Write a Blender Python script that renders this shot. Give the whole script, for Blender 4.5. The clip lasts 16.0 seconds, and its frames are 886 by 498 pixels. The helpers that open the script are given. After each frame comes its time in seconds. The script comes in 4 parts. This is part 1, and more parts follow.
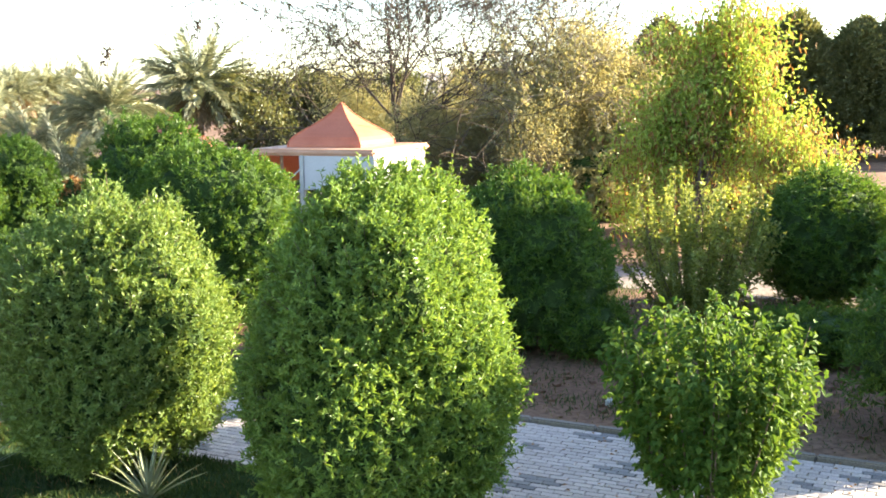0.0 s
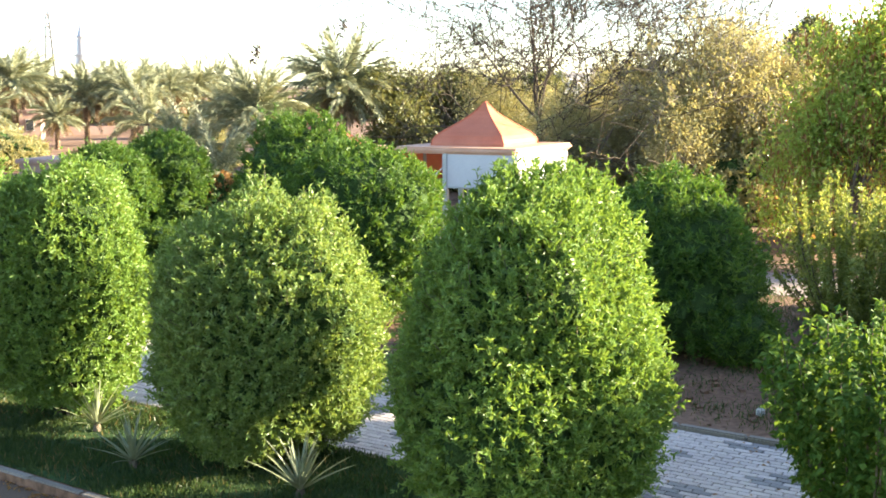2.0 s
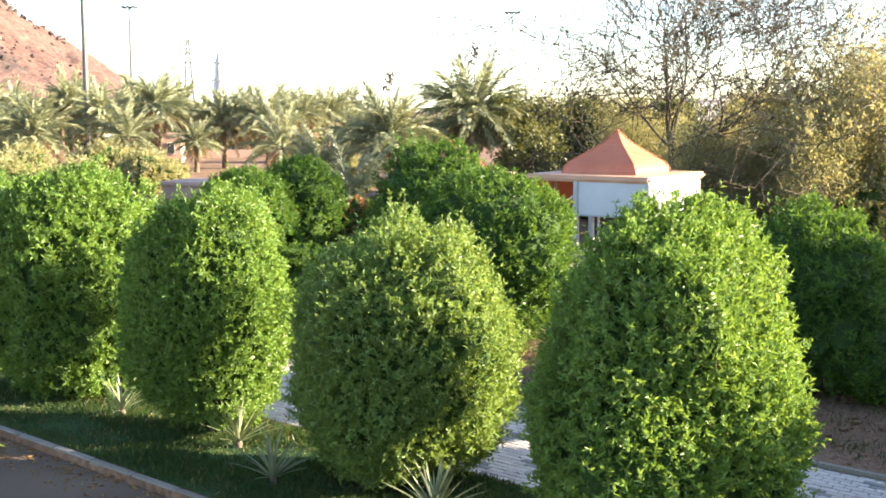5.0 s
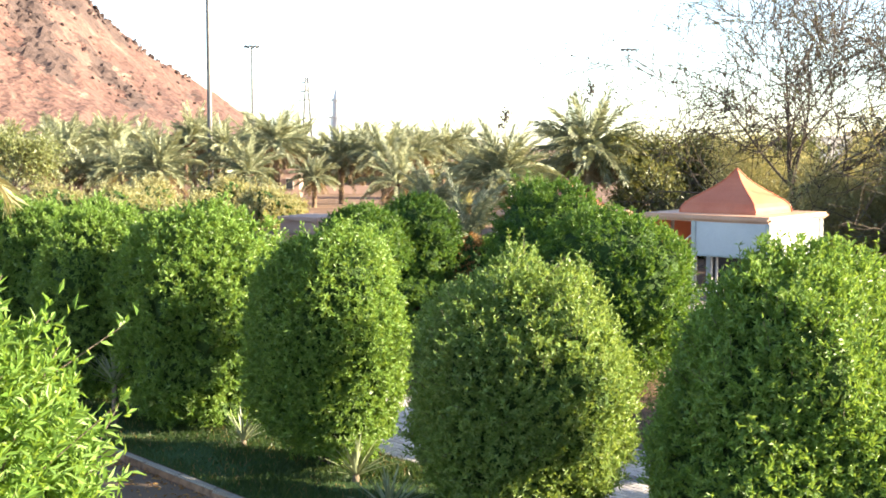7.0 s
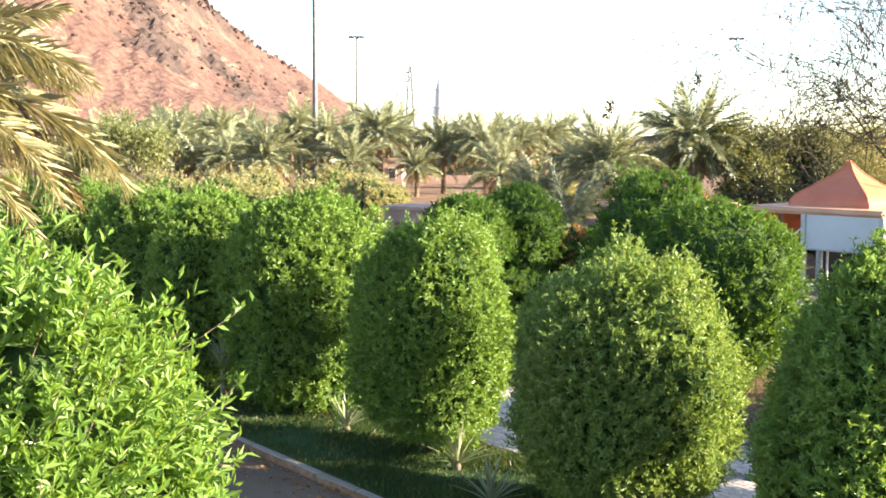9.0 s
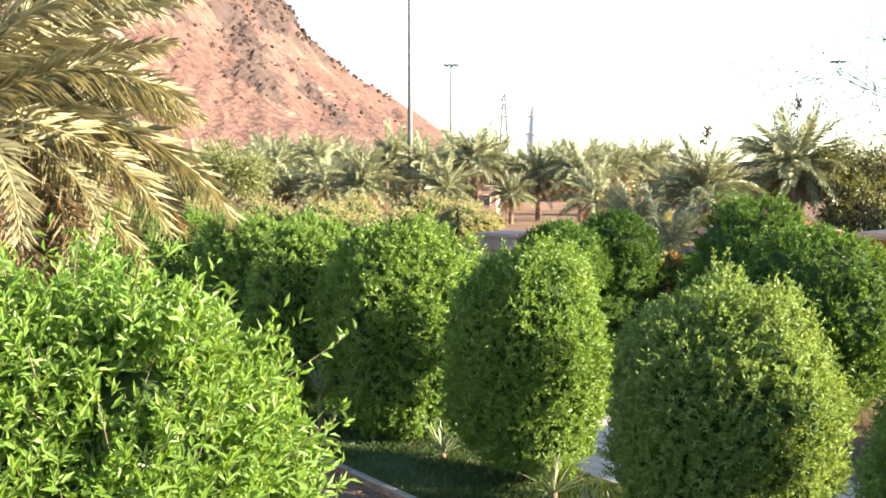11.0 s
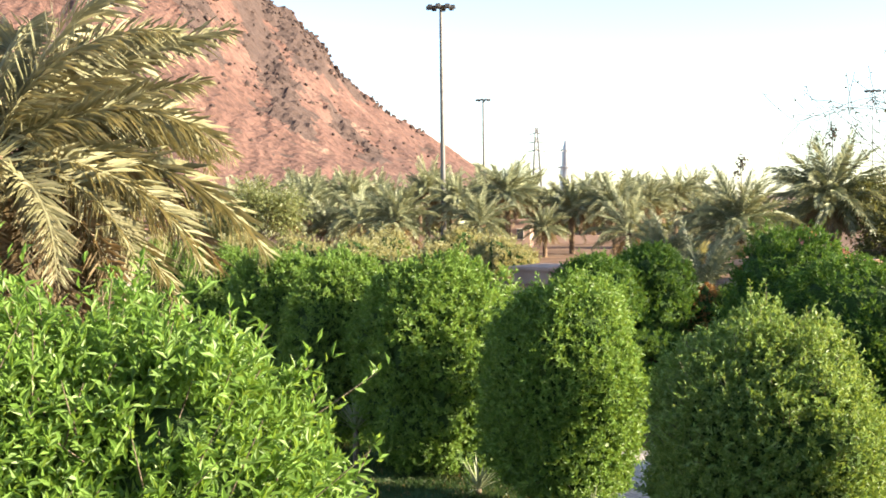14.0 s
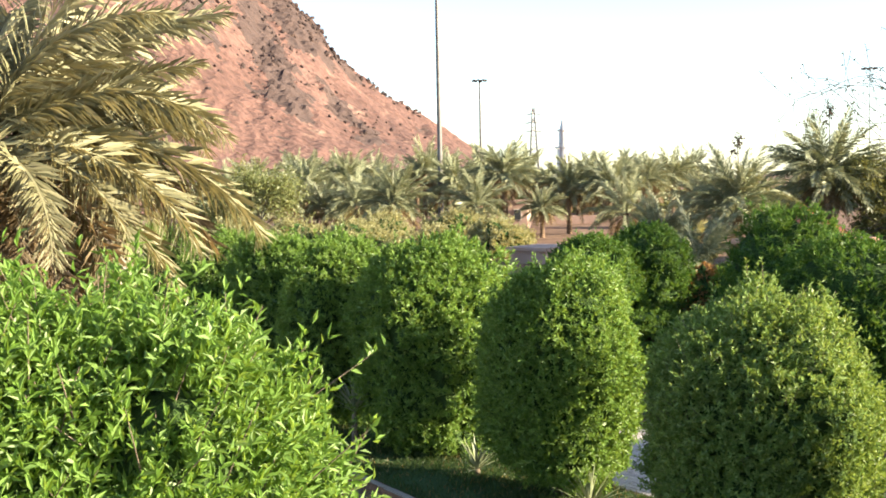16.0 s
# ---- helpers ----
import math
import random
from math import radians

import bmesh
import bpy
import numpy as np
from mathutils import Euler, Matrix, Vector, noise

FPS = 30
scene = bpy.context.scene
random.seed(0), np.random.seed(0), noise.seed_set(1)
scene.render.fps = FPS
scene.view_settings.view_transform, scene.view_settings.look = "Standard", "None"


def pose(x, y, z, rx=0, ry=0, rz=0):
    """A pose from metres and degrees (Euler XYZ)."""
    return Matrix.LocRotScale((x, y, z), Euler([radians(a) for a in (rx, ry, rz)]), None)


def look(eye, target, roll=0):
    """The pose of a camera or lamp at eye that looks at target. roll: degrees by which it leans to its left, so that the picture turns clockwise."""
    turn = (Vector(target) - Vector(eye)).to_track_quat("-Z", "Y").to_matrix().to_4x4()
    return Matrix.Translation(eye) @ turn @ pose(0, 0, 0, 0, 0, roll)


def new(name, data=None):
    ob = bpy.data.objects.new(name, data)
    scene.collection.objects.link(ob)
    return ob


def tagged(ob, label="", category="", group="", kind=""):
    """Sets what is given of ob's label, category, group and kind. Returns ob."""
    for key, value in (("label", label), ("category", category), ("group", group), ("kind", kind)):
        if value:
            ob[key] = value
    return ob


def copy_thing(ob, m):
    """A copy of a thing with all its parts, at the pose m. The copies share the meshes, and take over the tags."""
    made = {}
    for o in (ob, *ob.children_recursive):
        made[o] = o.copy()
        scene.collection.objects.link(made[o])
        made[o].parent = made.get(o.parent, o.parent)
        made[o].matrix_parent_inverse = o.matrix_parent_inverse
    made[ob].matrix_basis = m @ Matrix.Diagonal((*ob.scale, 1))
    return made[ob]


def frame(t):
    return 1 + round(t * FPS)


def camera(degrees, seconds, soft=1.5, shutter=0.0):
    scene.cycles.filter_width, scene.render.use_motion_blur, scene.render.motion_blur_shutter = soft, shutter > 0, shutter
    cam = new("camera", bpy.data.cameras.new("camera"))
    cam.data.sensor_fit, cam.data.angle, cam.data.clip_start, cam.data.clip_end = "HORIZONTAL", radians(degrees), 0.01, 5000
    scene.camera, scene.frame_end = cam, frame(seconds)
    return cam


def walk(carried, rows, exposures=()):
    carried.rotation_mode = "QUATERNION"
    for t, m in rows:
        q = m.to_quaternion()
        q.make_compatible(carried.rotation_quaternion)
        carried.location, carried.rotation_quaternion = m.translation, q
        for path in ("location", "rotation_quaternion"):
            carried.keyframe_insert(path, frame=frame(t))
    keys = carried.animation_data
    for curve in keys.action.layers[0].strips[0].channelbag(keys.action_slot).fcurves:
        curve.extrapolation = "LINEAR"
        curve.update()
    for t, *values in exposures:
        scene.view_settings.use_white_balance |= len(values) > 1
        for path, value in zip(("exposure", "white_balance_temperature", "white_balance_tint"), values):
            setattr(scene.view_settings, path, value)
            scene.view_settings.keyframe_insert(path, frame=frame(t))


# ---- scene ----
cam = camera(42.81, 16.0, soft=1.72)
# seconds, place, turn to the left, tilt upwards, lean
PATH = (
    (0.0, 0.489, 0.186, 4.861, -18.86, -8.29, -0.73),
    (0.5, 0.412, 0.237, 4.856, -15.91, -8.27, -0.80),
    (1.0, 0.343, 0.261, 4.856, -13.68, -8.48, -0.72),
    (1.5, 0.307, 0.273, 4.864, -12.79, -8.36, -0.39),
    (2.0, 0.283, 0.272, 4.870, -12.04, -8.28, -0.37),
    (2.5, 0.249, 0.260, 4.874, -11.41, -8.46, -0.37),
    (3.0, 0.221, 0.240, 4.882, -10.37, -8.33, -0.39),
    (3.5, 0.185, 0.215, 4.901, -9.18, -8.50, -0.30),
    (3.7, 0.173, 0.197, 4.908, -8.66, -8.18, -0.29),
    (5.8, 0.042, 0.003, 4.982, -3.62, -6.12, -0.11),
    (6.0, 0.029, -0.016, 4.989, -3.00, -5.69, -0.10),
    (6.5, 0.017, -0.009, 5.000, -1.43, -5.17, 0.04),
    (7.0, -0.000, -0.000, 5.000, 0.01, -5.16, 0.00),
    (7.5, -0.017, 0.004, 4.997, 1.68, -5.32, 0.17),
    (8.0, -0.028, -0.007, 5.000, 3.02, -5.55, 0.31),
    (8.2, -0.033, -0.013, 5.001, 3.61, -5.64, 0.32),
    (10.3, -0.076, -0.075, 5.015, 7.97, -5.52, -0.06),
    (10.5, -0.080, -0.081, 5.017, 8.78, -5.04, -0.05),
    (11.0, -0.085, -0.088, 5.023, 9.90, -4.32, -0.11),
    (11.5, -0.088, -0.090, 5.022, 10.76, -3.79, -0.20),
    (12.0, -0.082, -0.098, 5.020, 11.88, -3.20, -0.08),
    (12.5, -0.076, -0.099, 5.023, 11.64, -2.94, -0.39),
    (13.0, -0.075, -0.080, 5.023, 11.68, -2.53, -0.60),
    (13.5, -0.076, -0.080, 5.023, 11.71, -2.51, -0.95),
    (14.0, -0.078, -0.071, 5.017, 11.61, -2.56, -0.80),
    (14.5, -0.086, -0.070, 5.010, 11.31, -3.08, -0.72),
    (15.0, -0.086, -0.076, 5.012, 11.65, -3.37, -0.65),
    (15.5, -0.071, -0.072, 5.010, 11.36, -3.51, -1.07),
    (16.0, -0.062, -0.069, 5.014, 11.51, -3.51, -1.26),
)
walk(cam, [(t, pose(x, y, z, 90 + tilt, 0, turn) @ pose(0, 0, 0, 0, 0, lean)) for t, x, y, z, turn, tilt, lean in PATH],
     exposures=[(0.0, 2.92), (3.7, 2.88), (7.0, 2.66), (11.0, 2.55), (12.5, 2.33), (14.0, 2.18), (16.0, 2.18)])

# ---- world and sun ----
SUN_AZ, SUN_EL = 353.0, 16.1     # direction towards the sun, degrees from +x, and its height
world = bpy.data.worlds.new("sky")
scene.world = world
world.use_nodes = True
wn, wl = world.node_tree.nodes, world.node_tree.links
sky = wn.new("ShaderNodeTexSky")
sky.sky_type = 'NISHITA'
sky.sun_disc = False
sky.sun_elevation = radians(SUN_EL)
sky.sun_rotation = radians(90 - SUN_AZ)
sky.dust_density, sky.air_density, sky.ozone_density = 0.5, 0.75, 0.6
wl.new(sky.outputs[0], wn["Background"].inputs[0])
wn["Background"].inputs[1].default_value = 0.092
sun = new("sun", bpy.data.lights.new("sun", 'SUN'))
sun.data.energy, sun.data.angle, sun.data.color = 5.0, radians(0.6), (1.0, 0.86, 0.62)
sd = Vector((math.cos(radians(SUN_AZ)) * math.cos(radians(SUN_EL)), math.sin(radians(SUN_AZ)) * math.cos(radians(SUN_EL)), math.sin(radians(SUN_EL))))
sun.matrix_world = look(sd * 100, (0, 0, 0))


# ---- materials ----
def surface(name, stops, scale=4.0, fine=60.0, rough=0.85, bump=0.3, island=0.0, objects=0.0, metal=0.0, translucent=0.0, mult=0.25, spec=0.3, distance=0.02):
    """A material: colours along a noise, fine grain, relief, and a change from piece to piece."""
    m = bpy.data.materials.new(name)
    m.use_nodes = True
    n, l = m.node_tree.nodes, m.node_tree.links
    b = n["Principled BSDF"]
    tc = n.new("ShaderNodeTexCoord")
    n1 = n.new("ShaderNodeTexNoise")
    n1.inputs["Scale"].default_value, n1.inputs["Detail"].default_value = scale, 6
    n2 = n.new("ShaderNodeTexNoise")
    n2.inputs["Scale"].default_value, n2.inputs["Detail"].default_value = fine, 4
    l.new(tc.outputs["Object"], n1.inputs["Vector"])
    l.new(tc.outputs["Object"], n2.inputs["Vector"])
    factor = n1.outputs["Fac"]
    if island or objects:
        src = n.new("ShaderNodeNewGeometry").outputs["Random Per Island"] if island else n.new("ShaderNodeObjectInfo").outputs["Random"]
        mx = n.new("ShaderNodeMix")
        mx.inputs[0].default_value = island or objects
        l.new(n1.outputs["Fac"], mx.inputs[2])
        l.new(src, mx.inputs[3])
        factor = mx.outputs[0]
    ramp = n.new("ShaderNodeValToRGB")
    while len(ramp.color_ramp.elements) < len(stops):
        ramp.color_ramp.elements.new(0.5)
    for e, (p, c) in zip(ramp.color_ramp.elements, stops):
        e.position, e.color = p, (*c, 1)
    l.new(factor, ramp.inputs[0])
    mul = n.new("ShaderNodeMix")
    mul.data_type, mul.blend_type = 'RGBA', 'MULTIPLY'
    mul.inputs[0].default_value = mult
    l.new(ramp.outputs[0], mul.inputs[6])
    g = n.new("ShaderNodeValToRGB")
    g.color_ramp.elements[0].position, g.color_ramp.elements[1].position = 0.3, 0.62
    l.new(n2.outputs["Fac"], g.inputs[0])
    l.new(g.outputs[0], mul.inputs[7])
    l.new(mul.outputs[2], b.inputs["Base Color"])
    b.inputs["Roughness"].default_value, b.inputs["Metallic"].default_value = rough, metal
    b.inputs["Specular IOR Level"].default_value = spec
    if bump:
        bp = n.new("ShaderNodeBump")
        bp.inputs["Strength"].default_value, bp.inputs["Distance"].default_value = bump, distance
        l.new(n2.outputs["Fac"], bp.inputs["Height"])
        l.new(bp.outputs[0], b.inputs["Normal"])
    if translucent:
        tr = n.new("ShaderNodeBsdfTranslucent")
        warm = n.new("ShaderNodeMix")
        warm.data_type, warm.blend_type = 'RGBA', 'MULTIPLY'
        warm.inputs[0].default_value = 1.0
        warm.inputs[7].default_value = (1.4, 1.15, 0.72, 1)
        l.new(mul.outputs[2], warm.inputs[6])
        l.new(warm.outputs[2], tr.inputs["Color"])
        ms = n.new("ShaderNodeMixShader")
        ms.inputs[0].default_value = translucent
        l.new(b.outputs[0], ms.inputs[1])
        l.new(tr.outputs[0], ms.inputs[2])
        l.new(ms.outputs[0], n["Material Output"].inputs["Surface"])
    return m


def leafy(name, dark, mid, light, rough=0.45, tr=0.4, spec=0.5, scale=0.8):
    return surface(name, [(0.15, dark), (0.5, mid), (0.85, light)], scale, 25, rough, 0, island=0.6, translucent=tr, mult=0.1, spec=spec)


M_SOIL = surface("bare_soil", [(0.3, (0.135, 0.076, 0.045)), (0.5, (0.21, 0.12, 0.075)), (0.7, (0.28, 0.175, 0.115))], 0.35, 9, 0.95, 0.6, mult=0.5, distance=0.05)
M_ASPHALT = surface("dusty_asphalt", [(0.3, (0.15, 0.105, 0.075)), (0.55, (0.19, 0.135, 0.097)), (0.75, (0.235, 0.17, 0.12))], 0.5, 70, 0.85, 0.4, mult=0.5)
M_TURF = surface("turf_soil", [(0.3, (0.03, 0.07, 0.02)), (0.6, (0.055, 0.11, 0.03)), (0.8, (0.13, 0.12, 0.055))], 0.7, 20, 0.95, 0.6, mult=0.5)
M_KERB = surface("kerb_concrete", [(0.3, (0.22, 0.195, 0.165)), (0.7, (0.33, 0.295, 0.255))], 2, 40, 0.9, 0.4, objects=0.4, mult=0.35)
M_BED = surface("paver_bedding", [(0.3, (0.15, 0.13, 0.12)), (0.7, (0.22, 0.2, 0.18))], 3, 40, 0.95, 0.4)
M_FARPATH = surface("dusty_path", [(0.3, (0.24, 0.19, 0.165)), (0.7, (0.36, 0.3, 0.265))], 1.5, 12, 0.95, 0.4, mult=0.4)
M_PAVER = surface("pale_paver", [(0.1, (0.5, 0.43, 0.4)), (0.9, (0.66, 0.58, 0.535))], 1.2, 45, 0.85, 0.35, objects=0.7, mult=0.3)
M_PAVER_J = surface("pale_paver_rest", [(0.1, (0.5, 0.43, 0.4)), (0.9, (0.66, 0.58, 0.535))], 1.2, 45, 0.85, 0.35, island=0.7, mult=0.3)
M_PAVER_D = surface("grey_paver", [(0.1, (0.23, 0.215, 0.21)), (0.9, (0.32, 0.3, 0.29))], 1.2, 45, 0.85, 0.35, objects=0.7, mult=0.3)
M_PAVER_DJ = surface("grey_paver_rest", [(0.1, (0.23, 0.215, 0.21)), (0.9, (0.32, 0.3, 0.29))], 1.2, 45, 0.85, 0.35, island=0.7, mult=0.3)
M_ROOF = surface("terracotta_paint", [(0.3, (0.5, 0.14, 0.07)), (0.7, (0.58, 0.18, 0.095))], 1.5, 30, 0.4, 0.1, mult=0.15, spec=0.4)
# paler than the roof paint: the sun on the eave is in the colour
M_EAVE = surface("sunlit_eave_paint", [(0.3, (0.56, 0.3, 0.19)), (0.7, (0.64, 0.38, 0.26))], 1.5, 30, 0.5, 0.1, mult=0.15)
M_WHITE = surface("white_panel", [(0.3, (0.53, 0.525, 0.525)), (0.7, (0.6, 0.595, 0.595))], 1.0, 30, 0.5, 0.05, mult=0.08)
M_STEEL = surface("grey_steel", [(0.3, (0.4, 0.4, 0.41)), (0.7, (0.5, 0.5, 0.51))], 2, 40, 0.4, 0.05, metal=0.4, mult=0.15)
M_MAST = surface("galvanised_mast", [(0.3, (0.1, 0.095, 0.095)), (0.7, (0.15, 0.145, 0.145))], 2, 40, 0.5, 0.05, metal=0.3, mult=0.15)
M_DARK = surface("interior_shade", [(0.3, (0.05, 0.045, 0.04)), (0.7, (0.08, 0.07, 0.065))], 2, 40, 0.8, 0.1)
M_CRAG = surface("dark_crag", [(0.3, (0.05, 0.035, 0.034)), (0.7, (0.105, 0.07, 0.062))], 0.3, 3, 0.95, 0.8, island=0.5, mult=0.5, distance=0.3)
M_BARK = surface("brown_bark", [(0.3, (0.11, 0.085, 0.06)), (0.7, (0.23, 0.18, 0.135))], 5, 50, 0.95, 0.7, mult=0.5)
M_PALEBARK = surface("pale_bark", [(0.3, (0.24, 0.2, 0.15)), (0.7, (0.4, 0.35, 0.28))], 5, 50, 0.95, 0.5, mult=0.4)
M_TWIG = surface("dark_twig", [(0.3, (0.065, 0.05, 0.038)), (0.7, (0.13, 0.1, 0.077))], 5, 50, 0.95, 0.5, mult=0.4)
M_PALMBARK = surface("palm_bark", [(0.3, (0.13, 0.085, 0.055)), (0.7, (0.28, 0.19, 0.125))], 4, 14, 0.95, 0.8, mult=0.6, distance=0.06)
M_WALL = surface("pink_plaster", [(0.3, (0.42, 0.28, 0.22)), (0.7, (0.52, 0.36, 0.29))], 0.6, 20, 0.9, 0.2, mult=0.2)
M_PALE = surface("pale_plaster", [(0.3, (0.6, 0.54, 0.48)), (0.7, (0.7, 0.65, 0.6))], 0.4, 20, 0.9, 0.2, mult=0.2)
M_GLASS = surface("dark_window", [(0.3, (0.03, 0.035, 0.04)), (0.7, (0.06, 0.065, 0.07))], 1, 20, 0.15, 0, mult=0.1, spec=0.5)
L_BUSH = leafy("hedge_leaf", (0.098, 0.185, 0.032), (0.155, 0.268, 0.048), (0.245, 0.37, 0.09))
L_BUSHY = leafy("hedge_leaf_olive", (0.11, 0.19, 0.038), (0.18, 0.28, 0.064), (0.29, 0.39, 0.13))
L_DARKB = leafy("round_bush_leaf", (0.05, 0.12, 0.018), (0.085, 0.175, 0.025), (0.145, 0.24, 0.044))
L_NEAR = leafy("fresh_leaf", (0.1, 0.19, 0.03), (0.158, 0.28, 0.046), (0.245, 0.385, 0.1), tr=0.5)
L_SMALL = leafy("broad_leaf", (0.05, 0.115, 0.017), (0.085, 0.165, 0.026), (0.14, 0.225, 0.045), rough=0.6, spec=0.25)
L_CONE = leafy("upright_shrub_leaf", (0.13, 0.185, 0.035), (0.23, 0.295, 0.065), (0.38, 0.43, 0.14))
L_YELLOW = leafy("yellow_green_leaf", (0.2, 0.3, 0.05), (0.3, 0.43, 0.08), (0.43, 0.54, 0.15), tr=0.5)
L_POD = leafy("dry_pod", (0.2, 0.1, 0.03), (0.3, 0.17, 0.06), (0.4, 0.25, 0.1))
L_OLIVE = leafy("dull_olive_leaf", (0.225, 0.235, 0.11), (0.33, 0.335, 0.165), (0.45, 0.44, 0.26), tr=0.45)
L_FARDARK = leafy("dark_far_leaf", (0.085, 0.105, 0.038), (0.14, 0.16, 0.06), (0.215, 0.225, 0.095))
# dark green that stands for the shade deep in the shrubs
L_CORE = surface("dark_core_shade", [(0.3, (0.035, 0.072, 0.014)), (0.7, (0.065, 0.12, 0.025))], 9, 40, 0.9, 0.8, mult=0.5, distance=0.08)
L_PALM = leafy("palm_leaflet", (0.15, 0.175, 0.1), (0.25, 0.275, 0.165), (0.4, 0.41, 0.27), rough=0.4, tr=0.2)
L_PALMNEAR = leafy("olive_palm_leaflet", (0.17, 0.17, 0.09), (0.27, 0.26, 0.145), (0.4, 0.375, 0.235), rough=0.5, tr=0.28)
L_PALMDRY = leafy("dry_palm_leaflet", (0.14, 0.105, 0.058), (0.21, 0.16, 0.092), (0.31, 0.245, 0.15))
L_AGAVE = leafy("grey_green_spike", (0.13, 0.16, 0.08), (0.22, 0.25, 0.14), (0.36, 0.38, 0.25), tr=0.1)
L_BARE = leafy("sparse_olive_leaf", (0.045, 0.045, 0.02), (0.08, 0.08, 0.034), (0.16, 0.16, 0.065), tr=0.25)
L_GRASS = leafy("grass_blade", (0.032, 0.066, 0.018), (0.054, 0.1, 0.026), (0.092, 0.14, 0.042))
L_FEATHER = leafy("feathery_leaf", (0.12, 0.15, 0.05), (0.19, 0.22, 0.08), (0.28, 0.3, 0.13))
L_GRASSDRY = leafy("dry_grass_blade", (0.1, 0.08, 0.03), (0.18, 0.15, 0.06), (0.27, 0.22, 0.1))


def rock_material():
    """Red scree, with dark outcrops and scattered boulders."""
    m = surface("red_rock", [(0.3, (0.1, 0.054, 0.045)), (0.5, (0.145, 0.079, 0.065)), (0.7, (0.18, 0.103, 0.085))], 0.03, 0.45, 0.95, 1.0, mult=0.45, distance=1.3)
    n, l = m.node_tree.nodes, m.node_tree.links
    tc, b = n.new("ShaderNodeTexCoord"), n["Principled BSDF"]
    old = b.inputs["Base Color"].links[0].from_socket
    for scale, lo, hi, dark in ((0.16, 0.6, 0.68, (0.075, 0.05, 0.043)), (0.045, 0.6, 0.68, (0.24, 0.155, 0.12)), (0.55, 0.61, 0.66, (0.06, 0.042, 0.038))):
        q = n.new("ShaderNodeTexNoise")
        q.inputs["Scale"].default_value, q.inputs["Detail"].default_value, q.inputs["Roughness"].default_value = scale, 9, 0.68
        l.new(tc.outputs["Object"], q.inputs["Vector"])
        r = n.new("ShaderNodeMapRange")
        r.inputs[1].default_value, r.inputs[2].default_value = lo, hi
        l.new(q.outputs["Fac"], r.inputs[0])
        mx = n.new("ShaderNodeMix")
        mx.data_type = 'RGBA'
        l.new(r.outputs[0], mx.inputs[0])
        l.new(old, mx.inputs[6])
        mx.inputs[7].default_value = (*dark, 1)
        old = mx.outputs[2]
    l.new(old, b.inputs["Base Color"])
    return m


M_ROCK = rock_material()


# ---- tools ----
def mesh_of(name, verts, faces, mat, smooth=False):
    me = bpy.data.meshes.new(name)
    verts, faces = np.asarray(verts, dtype=np.float32), np.asarray(faces, dtype=np.int32)
    k = faces.shape[1]
    me.vertices.add(len(verts))
    me.vertices.foreach_set("co", verts.ravel())
    me.loops.add(faces.size)
    me.loops.foreach_set("vertex_index", faces.ravel())
    me.polygons.add(len(faces))
    me.polygons.foreach_set("loop_start", np.arange(len(faces), dtype=np.int32) * k)
    me.polygons.foreach_set("use_smooth", np.full(len(faces), smooth))
    me.update(calc_edges=True)
    me.validate()
    me.materials.append(mat)
    return me


def bm_mesh(name, bm, mat, smooth=False):
    me = bpy.data.meshes.new(name)
    bmesh.ops.recalc_face_normals(bm, faces=bm.faces)
    bm.to_mesh(me)
    bm.free()
    for p in me.polygons:
        p.use_smooth = smooth
    me.materials.append(mat)
    return me


def part(name, data, parent, label="", m=None):
    ob = new(name, data)
    ob.parent = parent
    if m is not None:
        ob.matrix_basis = m
    return tagged(ob, label)


def box_bm(sx, sy, sz, c=(0, 0, 0), bevel=0.0, bm=None):
    bm = bm or bmesh.new()
    r = bmesh.ops.create_cube(bm, size=1)
    for v in r["verts"]:
        v.co = Vector((v.co.x * sx + c[0], v.co.y * sy + c[1], v.co.z * sz + c[2]))
    if bevel:
        ed = {e for v in r["verts"] for e in v.link_edges}
        bmesh.ops.bevel(bm, geom=list(ed), offset=bevel, segments=2, affect='EDGES')
    return bm


def tube(points, radii, sides=6):
    """Vertices and quads of a tapered tube along points."""
    P, V, F = np.asarray(points, float), [], []
    n = len(P)
    for i in range(n):
        d = P[min(i + 1, n - 1)] - P[max(i - 1, 0)]
        d /= np.linalg.norm(d) + 1e-9
        a = np.cross(d, (0, 0, 1) if abs(d[2]) < 0.9 else (1, 0, 0))
        a /= np.linalg.norm(a)
        b = np.cross(d, a)
        for k in range(sides):
            t = 2 * math.pi * k / sides
            V.append(P[i] + radii[i] * (a * math.cos(t) + b * math.sin(t)))
    for i in range(n - 1):
        for k in range(sides):
            F.append((i * sides + k, i * sides + (k + 1) % sides, (i + 1) * sides + (k + 1) % sides, (i + 1) * sides + k))
    return V, F


def tubes(name, list_of, mat, sides=6):
    V, F = [], []
    for pts, rad in list_of:
        v, f = tube(pts, rad, sides)
        F += [tuple(i + len(V) for i in q) for q in f]
        V += v
    return mesh_of(name, V, F, mat, True)


def unit(a):
    return a / (np.linalg.norm(a, axis=-1, keepdims=True) + 1e-9)


